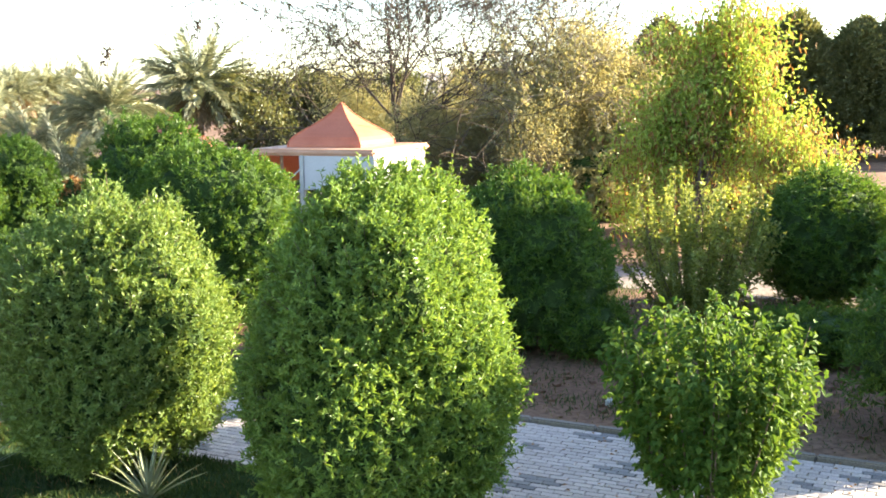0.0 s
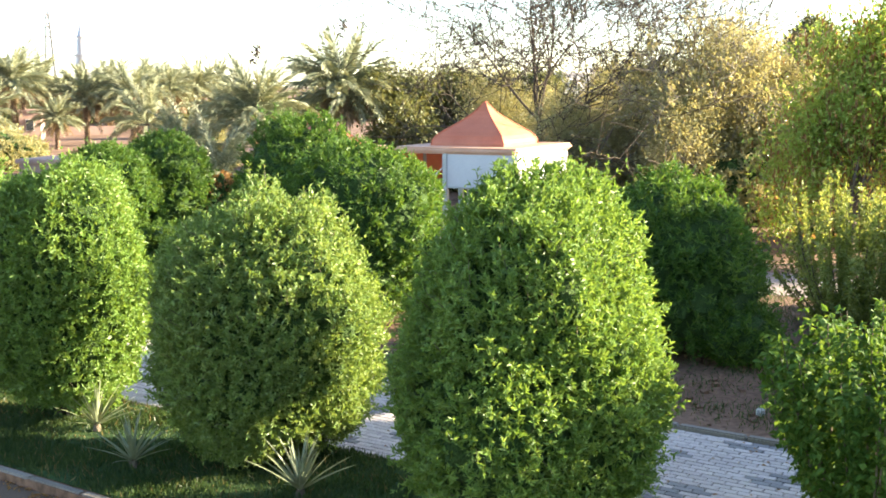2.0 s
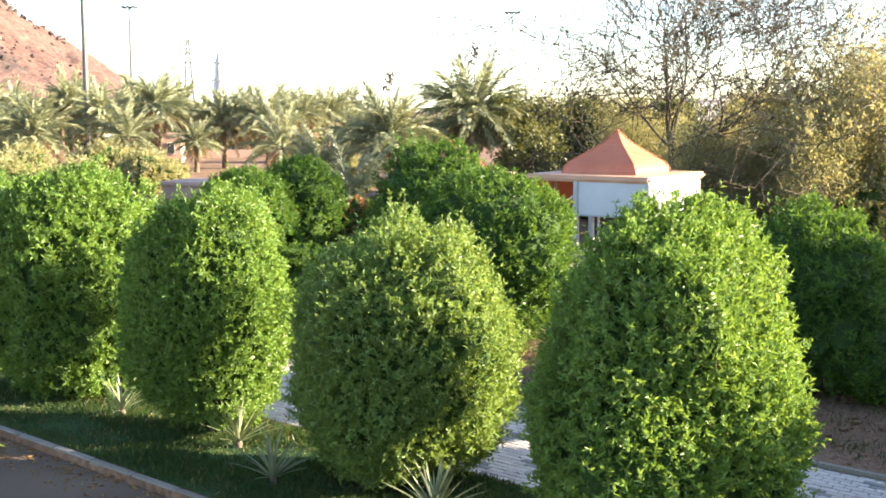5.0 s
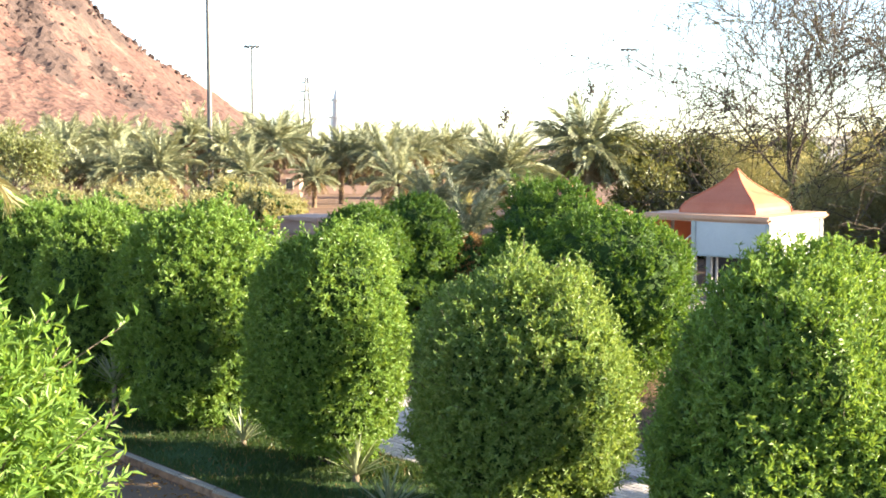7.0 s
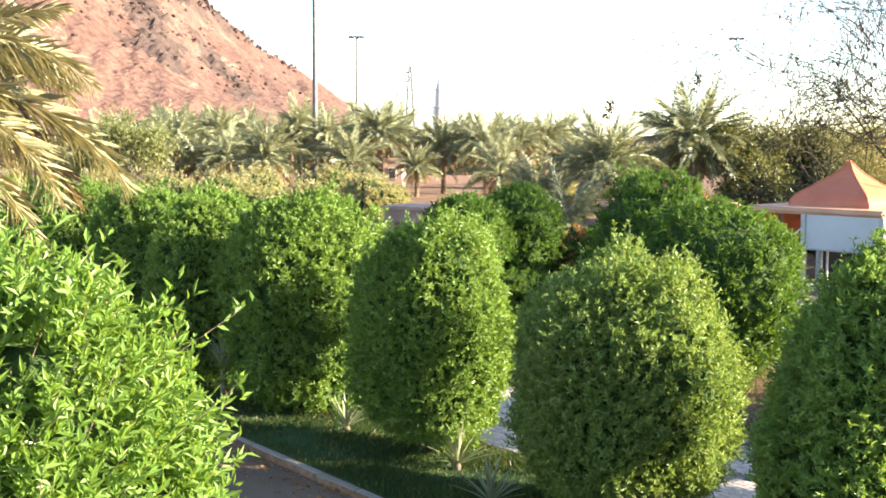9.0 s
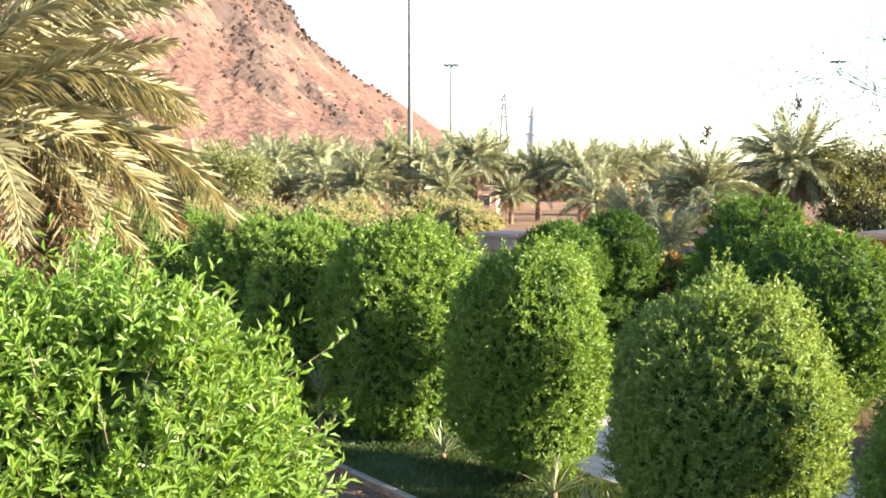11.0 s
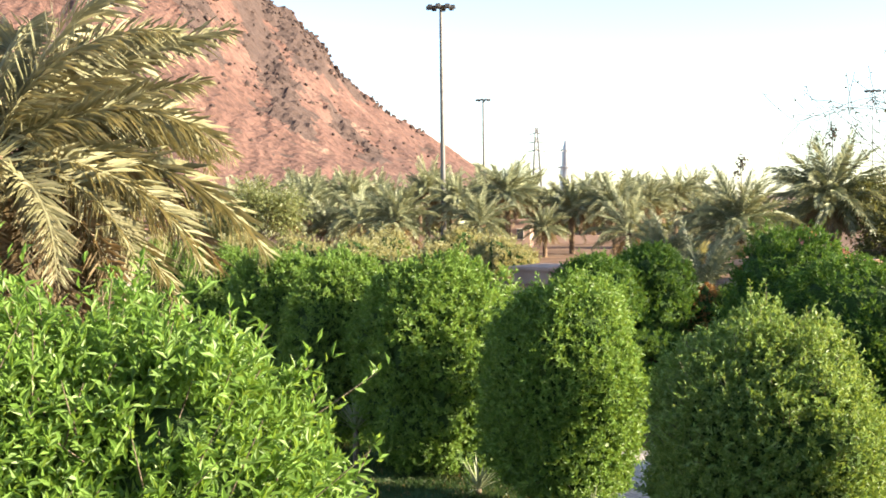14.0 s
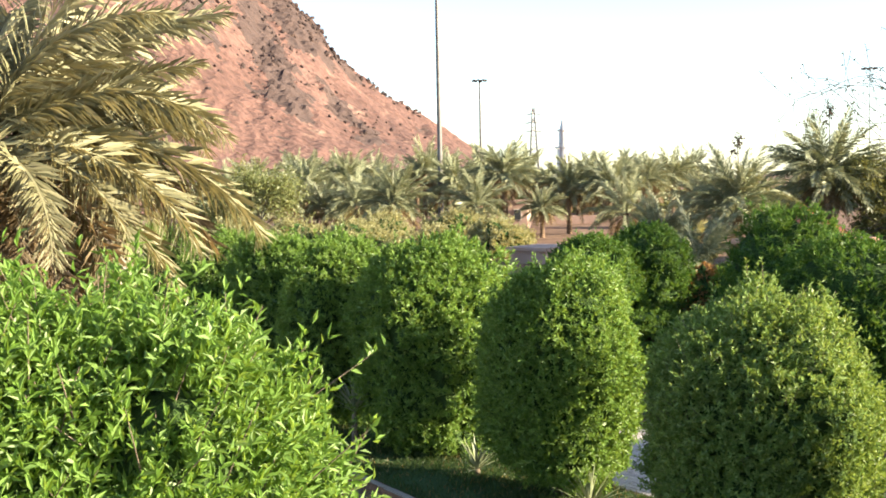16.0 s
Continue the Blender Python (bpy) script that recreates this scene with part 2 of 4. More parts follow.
def leaves(name, pos, way, length, width, mat, rng, fold=0.25, facing=None):
    """Folded lance-shaped leaves, each of two triangles."""
    n = len(pos)
    way = unit(way)
    face = np.array((0, 0, 1.0)) if facing is None else facing
    side = unit(np.cross(way, rng.normal(size=(n, 3)) * 0.45 + face))
    up = np.cross(side, way)
    length, width = np.broadcast_to(length, n)[:, None], np.broadcast_to(width, n)[:, None]
    mid = pos + way * length * 0.45 + up * width * fold
    V = np.stack([pos, mid + side * width / 2, pos + way * length - up * length * 0.12, mid - side * width / 2], 1).reshape(-1, 3)
    i = np.arange(n)[:, None] * 4
    F = np.concatenate([i + np.array([[0, 1, 2]]), i + np.array([[0, 2, 3]])], 1).reshape(-1, 3)
    return mesh_of(name, V, F, mat)


A = radians(43.8)


def uv(u, v, z=0.0):
    """From metres along the road and across it to the world."""
    return Vector((-math.sin(A) * u + math.cos(A) * v, math.cos(A) * u + math.sin(A) * v, z))


def lumps(d, rng, n=14, amp=0.12, sharp=9.0):
    """An uneven outline: low swellings at random on the unit sphere."""
    c = unit(rng.normal(size=(n, 3)))
    a = rng.uniform(-0.6, 1.0, n) * amp
    return 1 + (np.exp(sharp * (d @ c.T - 1)) * a).sum(1)


def egg(d, taper=0.1, full=2.3):
    """Factors that swell a sphere into a full egg, narrower on top."""
    q = np.where(d[:, 2] > 0, full, 2.6)
    f = 1 / (np.hypot(d[:, 0], d[:, 1]) ** q + np.abs(d[:, 2]) ** q) ** (1 / q)
    t = 1.0 - taper * np.clip(d[:, 2], -0.5, 1) - 0.1 * np.clip(-d[:, 2], 0, 1)
    return np.stack([f * t, f * t, f], 1)


def bush(name, width, height, seed, mat, shoots=1500, per=12, leaf=0.12, wide=0.032, label="", category="bush", spike=0.22, amp=0.14, base=0.0, twigs=False, taper=0.1, full=2.3):
    """A clipped shrub: short stems, a shade-coloured core and leafy shoots all round."""
    rng = np.random.default_rng(seed)
    root = tagged(new(name), label, category)
    d = unit(rng.normal(size=(shoots, 3)))
    half = (height - base) / 2
    r = lumps(d, np.random.default_rng(seed + 1), 26, amp) * lumps(d, np.random.default_rng(seed + 2), 90, 0.15, 80)
    depth = rng.uniform(0.80, 1.0, shoots) ** 0.7
    p = d * r[:, None] * depth[:, None] * egg(d, taper, full)
    c = np.array((0, 0, base + half))
    scale = np.array((width / 2, width / 2, half)) * 0.93
    P = p * scale + c
    out = unit(d * np.array((1, 1, 0.8)) + np.array((0, 0, 0.55)) + rng.normal(size=(shoots, 3)) * 0.35)
    tips = rng.uniform(0.4, 1.2, shoots) * spike * np.where((rng.uniform(size=shoots) < 0.09) & (d[:, 2] > 0.0), 1.8, 1.0)
    k = rng.uniform(0, 1, (shoots, per))
    start = P[:, None, :] + out[:, None, :] * (k * tips[:, None])[..., None] - out[:, None, :] * spike * 0.35
    way = unit(out[:, None, :] * 0.75 + np.array((0, 0, 0.3)) + unit(rng.normal(size=(shoots, per, 3))) * 1.0)
    pos, way, face = start.reshape(-1, 3), way.reshape(-1, 3), np.repeat(unit(d + np.array((0, 0, 0.25))), per, 0)
    keep = pos[:, 2] > 0.05
    pos, way, face = pos[keep], way[keep], face[keep]
    n = len(pos)
    part("crown", leaves("crown", pos, way, rng.uniform(0.7, 1.2, n) * leaf, rng.uniform(0.8, 1.2, n) * wide, mat, rng, facing=face), root)
    if twigs:
        far = np.where(tips > spike * 1.1)[0][:400]
        tagged(part("twig_growth", tubes("twig_growth", [([P[i] - out[i] * spike * 0.6, P[i] + out[i] * tips[i] * 0.3, P[i] + out[i] * tips[i] * 0.7], [0.005, 0.004, 0.002]) for i in far], M_BARK, 4), root), kind="stuff")
    # closed core, coloured dark for the shade between the leaves
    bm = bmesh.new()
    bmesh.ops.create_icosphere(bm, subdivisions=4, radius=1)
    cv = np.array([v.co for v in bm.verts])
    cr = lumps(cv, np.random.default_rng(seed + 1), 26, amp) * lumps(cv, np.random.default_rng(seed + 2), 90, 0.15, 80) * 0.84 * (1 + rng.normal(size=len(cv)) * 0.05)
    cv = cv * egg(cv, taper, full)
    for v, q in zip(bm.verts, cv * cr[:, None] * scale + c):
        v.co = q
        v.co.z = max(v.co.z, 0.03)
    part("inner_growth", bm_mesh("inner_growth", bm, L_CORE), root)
    stems = []
    for i in range(5):
        a = rng.uniform(0, 6.28)
        q = np.array((math.cos(a), math.sin(a), 0)) * width * 0.1
        stems.append(([q * 0.4, q + (0, 0, height * 0.25), q * 2 + (0, 0, height * 0.5)], [0.05, 0.04, 0.02]))
    for st in stems:
        part("stem", tubes("stem", [st], M_BARK), root)
    return root


def put(root, x, y, z=0.0, turn=0.0):
    root.matrix_basis = pose(x, y, z, 0, 0, turn)
    return root


# ---- ground ----
cuts = [(-2600, -0.13), (8.72, -0.13), (8.73, -0.01), (11.8, -0.01), (11.82, -0.075), (15.28, -0.075), (15.3, -0.01), (24, -0.01), (60, -0.01), (200, -0.01), (2600, -0.01)]
spans = [-2600, -200, -40, -10, 0, 10, 20, 30, 40, 60, 120, 300, 2600]
V = [uv(u, v, z) for u in spans for v, z in cuts]
n = len(cuts)
F = [(i * n + k, i * n + k + 1, (i + 1) * n + k + 1, (i + 1) * n + k) for i in range(len(spans) - 1) for k in range(n - 1)]
tagged(new("ground", mesh_of("ground", V, F, M_SOIL)), "bare reddish-brown soil with patches of dry dust", "ground", kind="structure")


def strip(name, u0, u1, v0, v1, z, mat, label, thick=0.05):
    bm = box_bm(1, 1, thick)
    ob = new(name)
    for vert in bm.verts:
        vert.co = uv(u1 if vert.co.x > 0 else u0, v1 if vert.co.y > 0 else v0, z if vert.co.z > 0 else z - thick)
    ob2 = new(name, bm_mesh(name, bm, mat))
    bpy.data.objects.remove(ob)
    ob2.name = name
    return tagged(ob2, label, name.split("_")[0], kind="structure")


strip("road", -40, 300, 3.2, 8.715, -0.115, M_ASPHALT, "dark grey asphalt road in the shade", 0.012)
strip("pavement", -40, 90, 11.84, 15.14, -0.06, M_BED, "bedding of the paved footpath", 0.012)
strip("pavement_far", -30, 60, 26.0, 29.0, 0.004, M_FARPATH, "pale dusty footpath beyond the shrubs", 0.012)
strip("lawn", -40, 90, 8.9, 11.75, 0.0, M_TURF, "planted verge of grass and bare earth", 0.008)


# ---- mountain ----
def mountain():
    xs, ys = np.linspace(-360, 30, 390), np.linspace(150, 560, 400)
    X, Y = np.meshgrid(xs, ys, indexing="ij")
    # crest height by bearing, degrees to the left of north
    bear = np.degrees(np.arctan2(-X, Y))
    crest = np.interp(bear, [6.6, 9.5, 11.65, 12.78, 14.19, 15.6, 16.71, 17.53, 18.91, 20.4, 23.9, 29.4, 40.4, 58.4], [0, 14.1, 23.1, 29.1, 35.4, 43.8, 51.1, 60.4, 70.3, 76.7, 112, 135, 120, 60])
    D = np.hypot(X, Y)
    f = np.clip((D - 215) / 205, 0, 1)
    back = np.clip((D - 420) / 120, 0, 1)
    Z = crest * (f ** 1.2) * (1 - back ** 1.3)
    N, C = np.zeros_like(Z), np.zeros_like(Z)
    # bands of dark bedrock: bearing and distance of both ends, half width
    bands = ((21.4, 392, 19.0, 296, 7), (18.5, 420, 16.6, 404, 7), (20.6, 420, 18.3, 380, 9), (15.7, 322, 15.2, 305, 5), (23.9, 350, 23.5, 318, 6), (26.5, 410, 24.5, 380, 10), (17.2, 340, 16.6, 322, 4), (31, 400, 28, 330, 9))
    for b0, d0, b1, d1, half in bands:
        k = np.clip(((bear - b0) * 6 * (b1 - b0) * 6 + (D - d0) * (d1 - d0)) / (((b1 - b0) * 6) ** 2 + (d1 - d0) ** 2), 0, 1)
        far = np.hypot((bear - b0 - k * (b1 - b0)) * 6, (D - d0 - k * (d1 - d0)) * 0.6)
        C = np.maximum(C, np.exp(-(far / half) ** 2))
    for i in range(X.shape[0]):
        for j in range(X.shape[1]):
            if Z[i, j] > 0.2:
                q = Vector((X[i, j] / 55, Y[i, j] / 55, 1.3))
                rough = noise.fractal(q * 2.6, 0.7, 2.2, 5)
                gully = abs(noise.fractal(Vector((X[i, j] / 38 + Y[i, j] / 160, Y[i, j] / 150, 3.0)), 0.8, 2.1, 5))
                edge = noise.fractal(q * 5.5, 0.8, 2.1, 5)
                C[i, j] = min(1.0, max(0.0, (C[i, j] + edge * 0.55 - 0.33) * 4))
                N[i, j] = rough * 1.3 - gully * 5 + 2.0 + C[i, j] * (abs(noise.fractal(q * 7, 0.8, 2.2, 4)) * 3.2 - 0.3)
    Z = Z + N * np.clip(Z / 22, 0, 1)
    Z = np.where(Z < 0.3, Z - 2, Z)
    V = np.stack([X, Y, Z], -1).reshape(-1, 3)
    ny = len(ys)
    F = [(i * ny + j, (i + 1) * ny + j, (i + 1) * ny + j + 1, i * ny + j + 1) for i in range(len(xs) - 1) for j in range(ny - 1)]
    # dark outcrops: angular blocks along the crest and down the slope
    rng = np.random.default_rng(17)
    ico = bmesh.new()
    bmesh.ops.create_icosphere(ico, subdivisions=1, radius=1)
    iv, jf = np.array([v.co for v in ico.verts]), np.array([[v.index for v in q.verts] for q in ico.faces])
    ico.free()
    spots = [(bq, dq, s) for bq, dq, s in zip(rng.uniform(12.5, 27, 240), rng.normal(415, 5, 240), rng.uniform(0.3, 1.0, 240))]
    for mb, sb, md, sd, n in ((19.8, 0.9, 350, 30, 150), (17.6, 0.8, 405, 12, 110), (15.5, 0.5, 316, 10, 60), (23.6, 0.6, 340, 25, 80), (17, 4.5, 320, 45, 130), (29, 3, 370, 35, 60)):
        spots += list(zip(rng.normal(mb, sb, n), rng.normal(md, sd, n), rng.uniform(0.3, 1.0, n) ** 2 * 1.0))
    BV, BF = [], []
    for bq, dq, s in spots:
        x, y = -math.sin(radians(bq)) * dq, math.cos(radians(bq)) * dq
        i, j = int((x + 360) / 390 * 389), int((y - 150) / 410 * 399)
        if not (0 <= i < 390 and 0 <= j < 400) or Z[i, j] < 4:
            continue
        s *= min(1.0, 0.35 + Z[i, j] / 60)
        BF.append(jf + 12 * len(BV))
        BV.append(iv * rng.uniform(0.6, 1.2, (12, 1)) * (s * rng.uniform(0.7, 1.5), s, s * rng.uniform(0.7, 1.5)) + (x, y, Z[i, j] - s * 0.1))
    tagged(new("rock_outcrop", mesh_of("rock_outcrop", np.concatenate(BV), np.concatenate(BF), M_CRAG)), "dark angular rock outcrops on the mountain slope", "rocks", kind="stuff")
    me = mesh_of("mountain", V, F, M_ROCK)
    me.materials.append(M_CRAG)
    me.polygons.foreach_set("material_index", (C[:-1, :-1] > 0.5).astype(np.int32).ravel())
    tagged(new("mountain", me), "bare reddish rocky mountain slope with dark outcrops", "mountain", kind="structure")


mountain()

# ---- the clipped shrubs along the verge ----
ROW = "clipped shrubs along the verge"
tagged(put(bush("hedge_shrub", 2.8, 3.72, 11, L_BUSH, 8600, 13, twigs=True, leaf=0.078, wide=0.027, amp=0.27, taper=0.05, full=2.4, label="broad bulging clipped shrub with bright green narrow leaves"), *uv(5.98, 10.81).xy), group=ROW)
tagged(put(bush("hedge_shrub", 2.58, 3.26, 12, L_BUSHY, 7400, 13, twigs=True, leaf=0.078, wide=0.027, amp=0.23, taper=0.04, full=2.35, label="egg-shaped clipped shrub with olive-green leaf tips"), *uv(10.05, 10.85).xy), group=ROW)
tagged(put(bush("hedge_shrub", 2.58, 3.85, 13, L_BUSH, 6400, 13, leaf=0.082, wide=0.029, amp=0.25, taper=0.08, full=2.25, label="tall clipped shrub with a pointed top of fresh shoots"), *uv(13.95, 10.85).xy), group=ROW)
far_a = tagged(put(bush("hedge_shrub", 2.9, 3.95, 14, L_BUSH, 4000, 13, leaf=0.105, wide=0.034, amp=0.2, taper=0.05, label="clipped green shrub in a close row on the verge"), *uv(17.7, 10.8).xy), group=ROW)
for i, u in enumerate((20.9, 24.1, 27.5, 31.0, 34.5, 38.0)):
    copy_thing(far_a, pose(*uv(u, 10.8 + 0.12 * (i % 3 - 1)), 0, 0, 70 * (i + 1))).scale = (0.92, 0.92, 0.985 - 0.012 * (i % 3))
# unseen shrubs, added beyond the right end of the row to cast shade
for i, u in enumerate((-2.5, -6.5, -10.5)):
    copy_thing(far_a, pose(*uv(u, 10.8), 0, 0, 50 * (i + 1)))

# ---- round shrubs beyond the path ----
R2 = "round shrubs beyond the path"
DARKL = "dense round dark green shrub beyond the paved path"
tagged(put(bush("round_shrub", 3.45, 3.7, 21, L_DARKB, 2500, 12, leaf=0.13, label=DARKL), 3.6, 23.8), group=R2)
tagged(put(bush("round_shrub", 3.2, 4.15, 27, L_DARKB, 2000, 12, leaf=0.14, label="tall round dark green shrub behind another shrub"), 2.72, 28.3), group=R2)
rc = tagged(put(bush("round_shrub", 3.0, 3.2, 22, L_DARKB, 1900, 12, leaf=0.13, label=DARKL), *uv(7.9, 19.6).xy), group=R2)
copy_thing(rc, pose(16.1, 20.4, 0, 0, 0, 80)).scale = (1.1, 1.1, 0.9)
copy_thing(rc, pose(12.2, 11.9, 0, 0, 0, 200))
rd = tagged(put(bush("round_shrub", 3.2, 3.45, 23, L_DARKB, 1500, 11, leaf=0.15, wide=0.045, label="rounded green shrub far along the path"), -0.9, 38.5), group=R2)
copy_thing(rd, pose(-2.6, 36.5, -0.25, 0, 0, 100))
put(bush("flowering_shrub", 1.5, 2.0, 24, L_POD, 350, 10, label="low shrub with reddish dry leaves", leaf=0.12, wide=0.05), 0.95, 38.6)
put(bush("low_shrub", 1.4, 1.9, 28, L_NEAR, 450, 10, label="low yellow-green shrub beside a reddish one", leaf=0.11, wide=0.04), 1.7, 38.2)
put(bush("low_shrub", 1.5, 1.0, 25, L_SMALL, 400, 10, label="low dark green shrub on bare soil"), 9.3, 18.0)
GC = "low green plants on bare soil"
gc = tagged(put(bush("ground_cover", 2.4, 0.8, 26, L_SMALL, 700, 10, label="low spreading green plants beside the shrubs"), 12.9, 16.6), group=GC)
for i, (u, v) in enumerate(((17.5, 17.5), (20.5, 18.8), (24, 18.0), (28, 19.5), (21, 22.5), (26, 23.5), (31, 22), (34, 18.5))):
    copy_thing(gc, pose(*uv(u, v), 0, 0, 75 * i))

# ---- the shrub close to the camera, in front of the road ----
put(bush("near_shrub", 2.9, 4.4, 31, L_NEAR, 9600, 13, leaf=0.09, wide=0.026, twigs=True, spike=0.32, amp=0.2, label="tall bright green shrub with long fresh shoots"), -3.35, 5.75, -0.125)


# ---- trees ----
def branches(rng, start, way, length, radius, level, out, ends, spread=0.7, rise=0.15, kids=4, thin=0.62, twist=0.16):
    """A limb and the limbs on it; ends collects the twigs."""
    n = 5
    pts, p, w = [np.array(start, float)], np.array(start, float), np.array(way, float)
    for i in range(n):
        w = unit(w + rng.normal(size=3) * twist + np.array((0, 0, rise * 0.4)))
        p = p + w * length / n
        pts.append(p)
    rad = [radius * (1 - 0.6 * i / n) for i in range(n + 1)]
    out.append((pts, rad))
    if level == 0:
        ends.append((pts[-3], pts[-1]))
        return
    for k in range(kids):
        j = rng.integers(2, n + 1)
        side = unit(rng.normal(size=3))
        side = unit(side - w * (side @ w))
        way2 = unit(w * (1 - spread * 0.5) + side * spread + np.array((0, 0, rise)))
        branches(rng, pts[j], way2, length * rng.uniform(0.55, 0.8), rad[j] * thin, level - 1, out, ends, spread, rise, kids, thin, twist)


def tree(name, height, seed, mat, label, levels=3, kids=4, stems=1, per=20, leaf=0.12, wide=0.05, radius=0.14, spread=0.75, rise=0.12, cloud=0.35, lean=0.25, droop=0.0, first=0.42, category="tree", pods=None, podshare=0.25, thin=0.62, bark=None, reach=0.0, twist=0.16):
    bark = bark or M_BARK
    rng = np.random.default_rng(seed)
    root = tagged(new(name), label, category)
    limbs, ends = [], []
    for s in range(stems):
        w = unit(np.array((rng.normal() * lean, rng.normal() * lean, 1)))
        branches(rng, (rng.normal() * 0.1, rng.normal() * 0.1, -0.05), w, height * first, radius, levels, limbs, ends, spread, rise, kids, thin, twist)
    top = max(e[1][2] for e in ends)
    f = np.full(3, height / top)
    if reach:
        f[:2] = reach / np.percentile([math.hypot(*e[1][:2]) for e in ends], 92)
    limbs = [([p * f for p in pts], [r * f[2] for r in rad]) for pts, rad in limbs]
    part("trunk", tubes("trunk", limbs[:1], bark, 8), root)
    big = sorted(limbs[1:], key=lambda q: -q[1][0])
    for q in big[:24]:
        part("limb", tubes("limb", [q], bark, 6), root)
    tagged(part("fine_branching", tubes("fine_branching", big[24:], bark, 4), root), kind="stuff")
    a = np.array([e[0] for e in ends]) * f
    b = np.array([e[1] for e in ends]) * f
    k = rng.uniform(0, 1.1, (len(a), per))[..., None]
    pos = a[:, None] * (1 - k) + b[:, None] * k + rng.normal(size=(len(a), per, 3)) * cloud * (0.3 + 0.7 * rng.uniform(size=(len(a), per, 1)))
    way = unit(rng.normal(size=(len(a), per, 3)) + np.array((0, 0, 0.25 - droop)))
    pos, way = pos.reshape(-1, 3), way.reshape(-1, 3)
    pick = pos[:, 2] > 0.3
    pos, way = pos[pick], way[pick]
    n = len(pos)
    if pods:
        q = rng.uniform(size=n) < podshare
        part("pod_growth", leaves("pod_growth", pos[q], way[q] * 0.4 - np.array((0, 0, 1)), rng.uniform(0.8, 1.3, q.sum()) * leaf * 1.3, wide * 0.7, pods, rng), root, "hanging dry brown pods")
        tagged(root.children[-1], kind="stuff")
        pos, way = pos[~q], way[~q]
        n = len(pos)
    part("crown", leaves("crown", pos, way, rng.uniform(0.7, 1.3, n) * leaf, rng.uniform(0.8, 1.2, n) * wide, mat, rng), root)
    return root


TH = "sparse olive trees behind the kiosk"


def bare_tree(fork, limbs, reach, seed, mat, label, per=3, bark=None, kids=6):
    """A tall thin tree: limbs fan out from a low fork, with fine twigs and few leaves."""
    rng, bark = np.random.default_rng(seed), bark or M_TWIG
    root = tagged(new("bare_tree"), label, "tree", "sparse tall trees")
    part("trunk", tubes("trunk", [([(0, 0, -0.05), (0.1, 0.05, fork * 0.5), (0, 0, fork)], [0.2, 0.17, 0.13])], bark, 8), root)
    out, ends = [], []
    for i in range(limbs):
        az, el = i * 2.4 + rng.normal() * 0.4, radians((14, 40, 60, 26, 76)[i % 5] + rng.normal() * 9)
        branches(rng, (0, 0, fork - 0.8 * rng.uniform()), np.array((math.cos(az) * math.cos(el), math.sin(az) * math.cos(el), math.sin(el))), reach * rng.uniform(0.8, 1.15), 0.058, 3, out, ends, 0.72, 0.08, kids, 0.72, 0.18)
    big = sorted(out, key=lambda q: -q[1][0])
    for q in big[:40]:
        part("limb", tubes("limb", [q], bark, 6), root)
    tagged(part("fine_branching", tubes("fine_branching", [(p, [max(r, 0.0115) for r in rad]) for p, rad in big[40:]], bark, 4), root), kind="stuff")
    a, b = np.array([e[0] for e in ends]), np.array([e[1] for e in ends])
    k = rng.uniform(-0.2, 1.05, (len(a), per, 1))
    pos = (a[:, None] * (1 - k) + b[:, None] * k + rng.normal(size=(len(a), per, 3)) * 0.05).reshape(-1, 3)
    n = len(pos)
    part("crown", leaves("crown", pos, rng.normal(size=(n, 3)) - np.array((0, 0, 0.3)), rng.uniform(0.11, 0.19, n), rng.uniform(0.06, 0.1, n), mat, rng), root)
    return root


put(bare_tree(3.4, 12, 5.5, 41, L_BARE, "tall sparse tree with thin brown branches and few leaves", per=2, kids=6), 13.6, 44)
put(bare_tree(2.6, 8, 3.3, 42, L_OLIVE, "sparse tree with pale olive leaves and thin branches", 8, M_PALEBARK, 5), 18.9, 38.5)
th = tagged(put(tree("olive_tree", 6.6, 42, L_OLIVE, "dull olive thicket tree with fine grey branches", levels=4, kids=5, stems=4, per=8, leaf=0.12, wide=0.06, radius=0.085, cloud=0.34, lean=0.5, reach=2.6, twist=0.2, bark=M_PALEBARK), 18.3, 48.0), group=TH)
for i, (x, y) in enumerate(((15.3, 55), (18.8, 42.0), (19.8, 38.0), (22.5, 47), (21.8, 36.8), (16.5, 50.5), (12.9, 47.5), (13.4, 40.6), (16.0, 40.2), (17.6, 36.6))):
    c = copy_thing(th, pose(x, y, 0, 0, 0, 67 * (i + 1)))
    c.scale = (1, 1, 0.72 + 0.06 * (i * 3 % 7))
td = tagged(put(tree("dark_tree", 5.5, 43, L_FARDARK, "dense dark green tree behind the palms", levels=4, kids=4, stems=2, per=34, leaf=0.26, wide=0.13, cloud=0.5), 11.4, 64), group="dark trees")
for i, (x, y) in enumerate(((14.5, 66), (18.5, 64), (24, 60), (30, 58))):
    copy_thing(td, pose(x, y, 0, 0, 0, 80 * (i + 1)))
put(tree("yellow_tree", 7.5, 44, L_YELLOW, "yellow-green leafy tree with hanging dry pods", levels=4, kids=5, stems=3, per=17, leaf=0.16, wide=0.085, radius=0.11, cloud=0.4, lean=0.2, droop=0.3, spread=0.66, pods=L_POD, podshare=0.2, reach=2.45), 17.2, 27.5)
put(tree("yellow_tree", 4.0, 45, L_YELLOW, "low yellow-green bushy tree with brown pods", levels=3, kids=5, stems=4, per=26, leaf=0.12, wide=0.055, radius=0.08, cloud=0.3, lean=0.4, droop=0.5, pods=L_POD, podshare=0.25, reach=1.7), 19.6, 26.0)
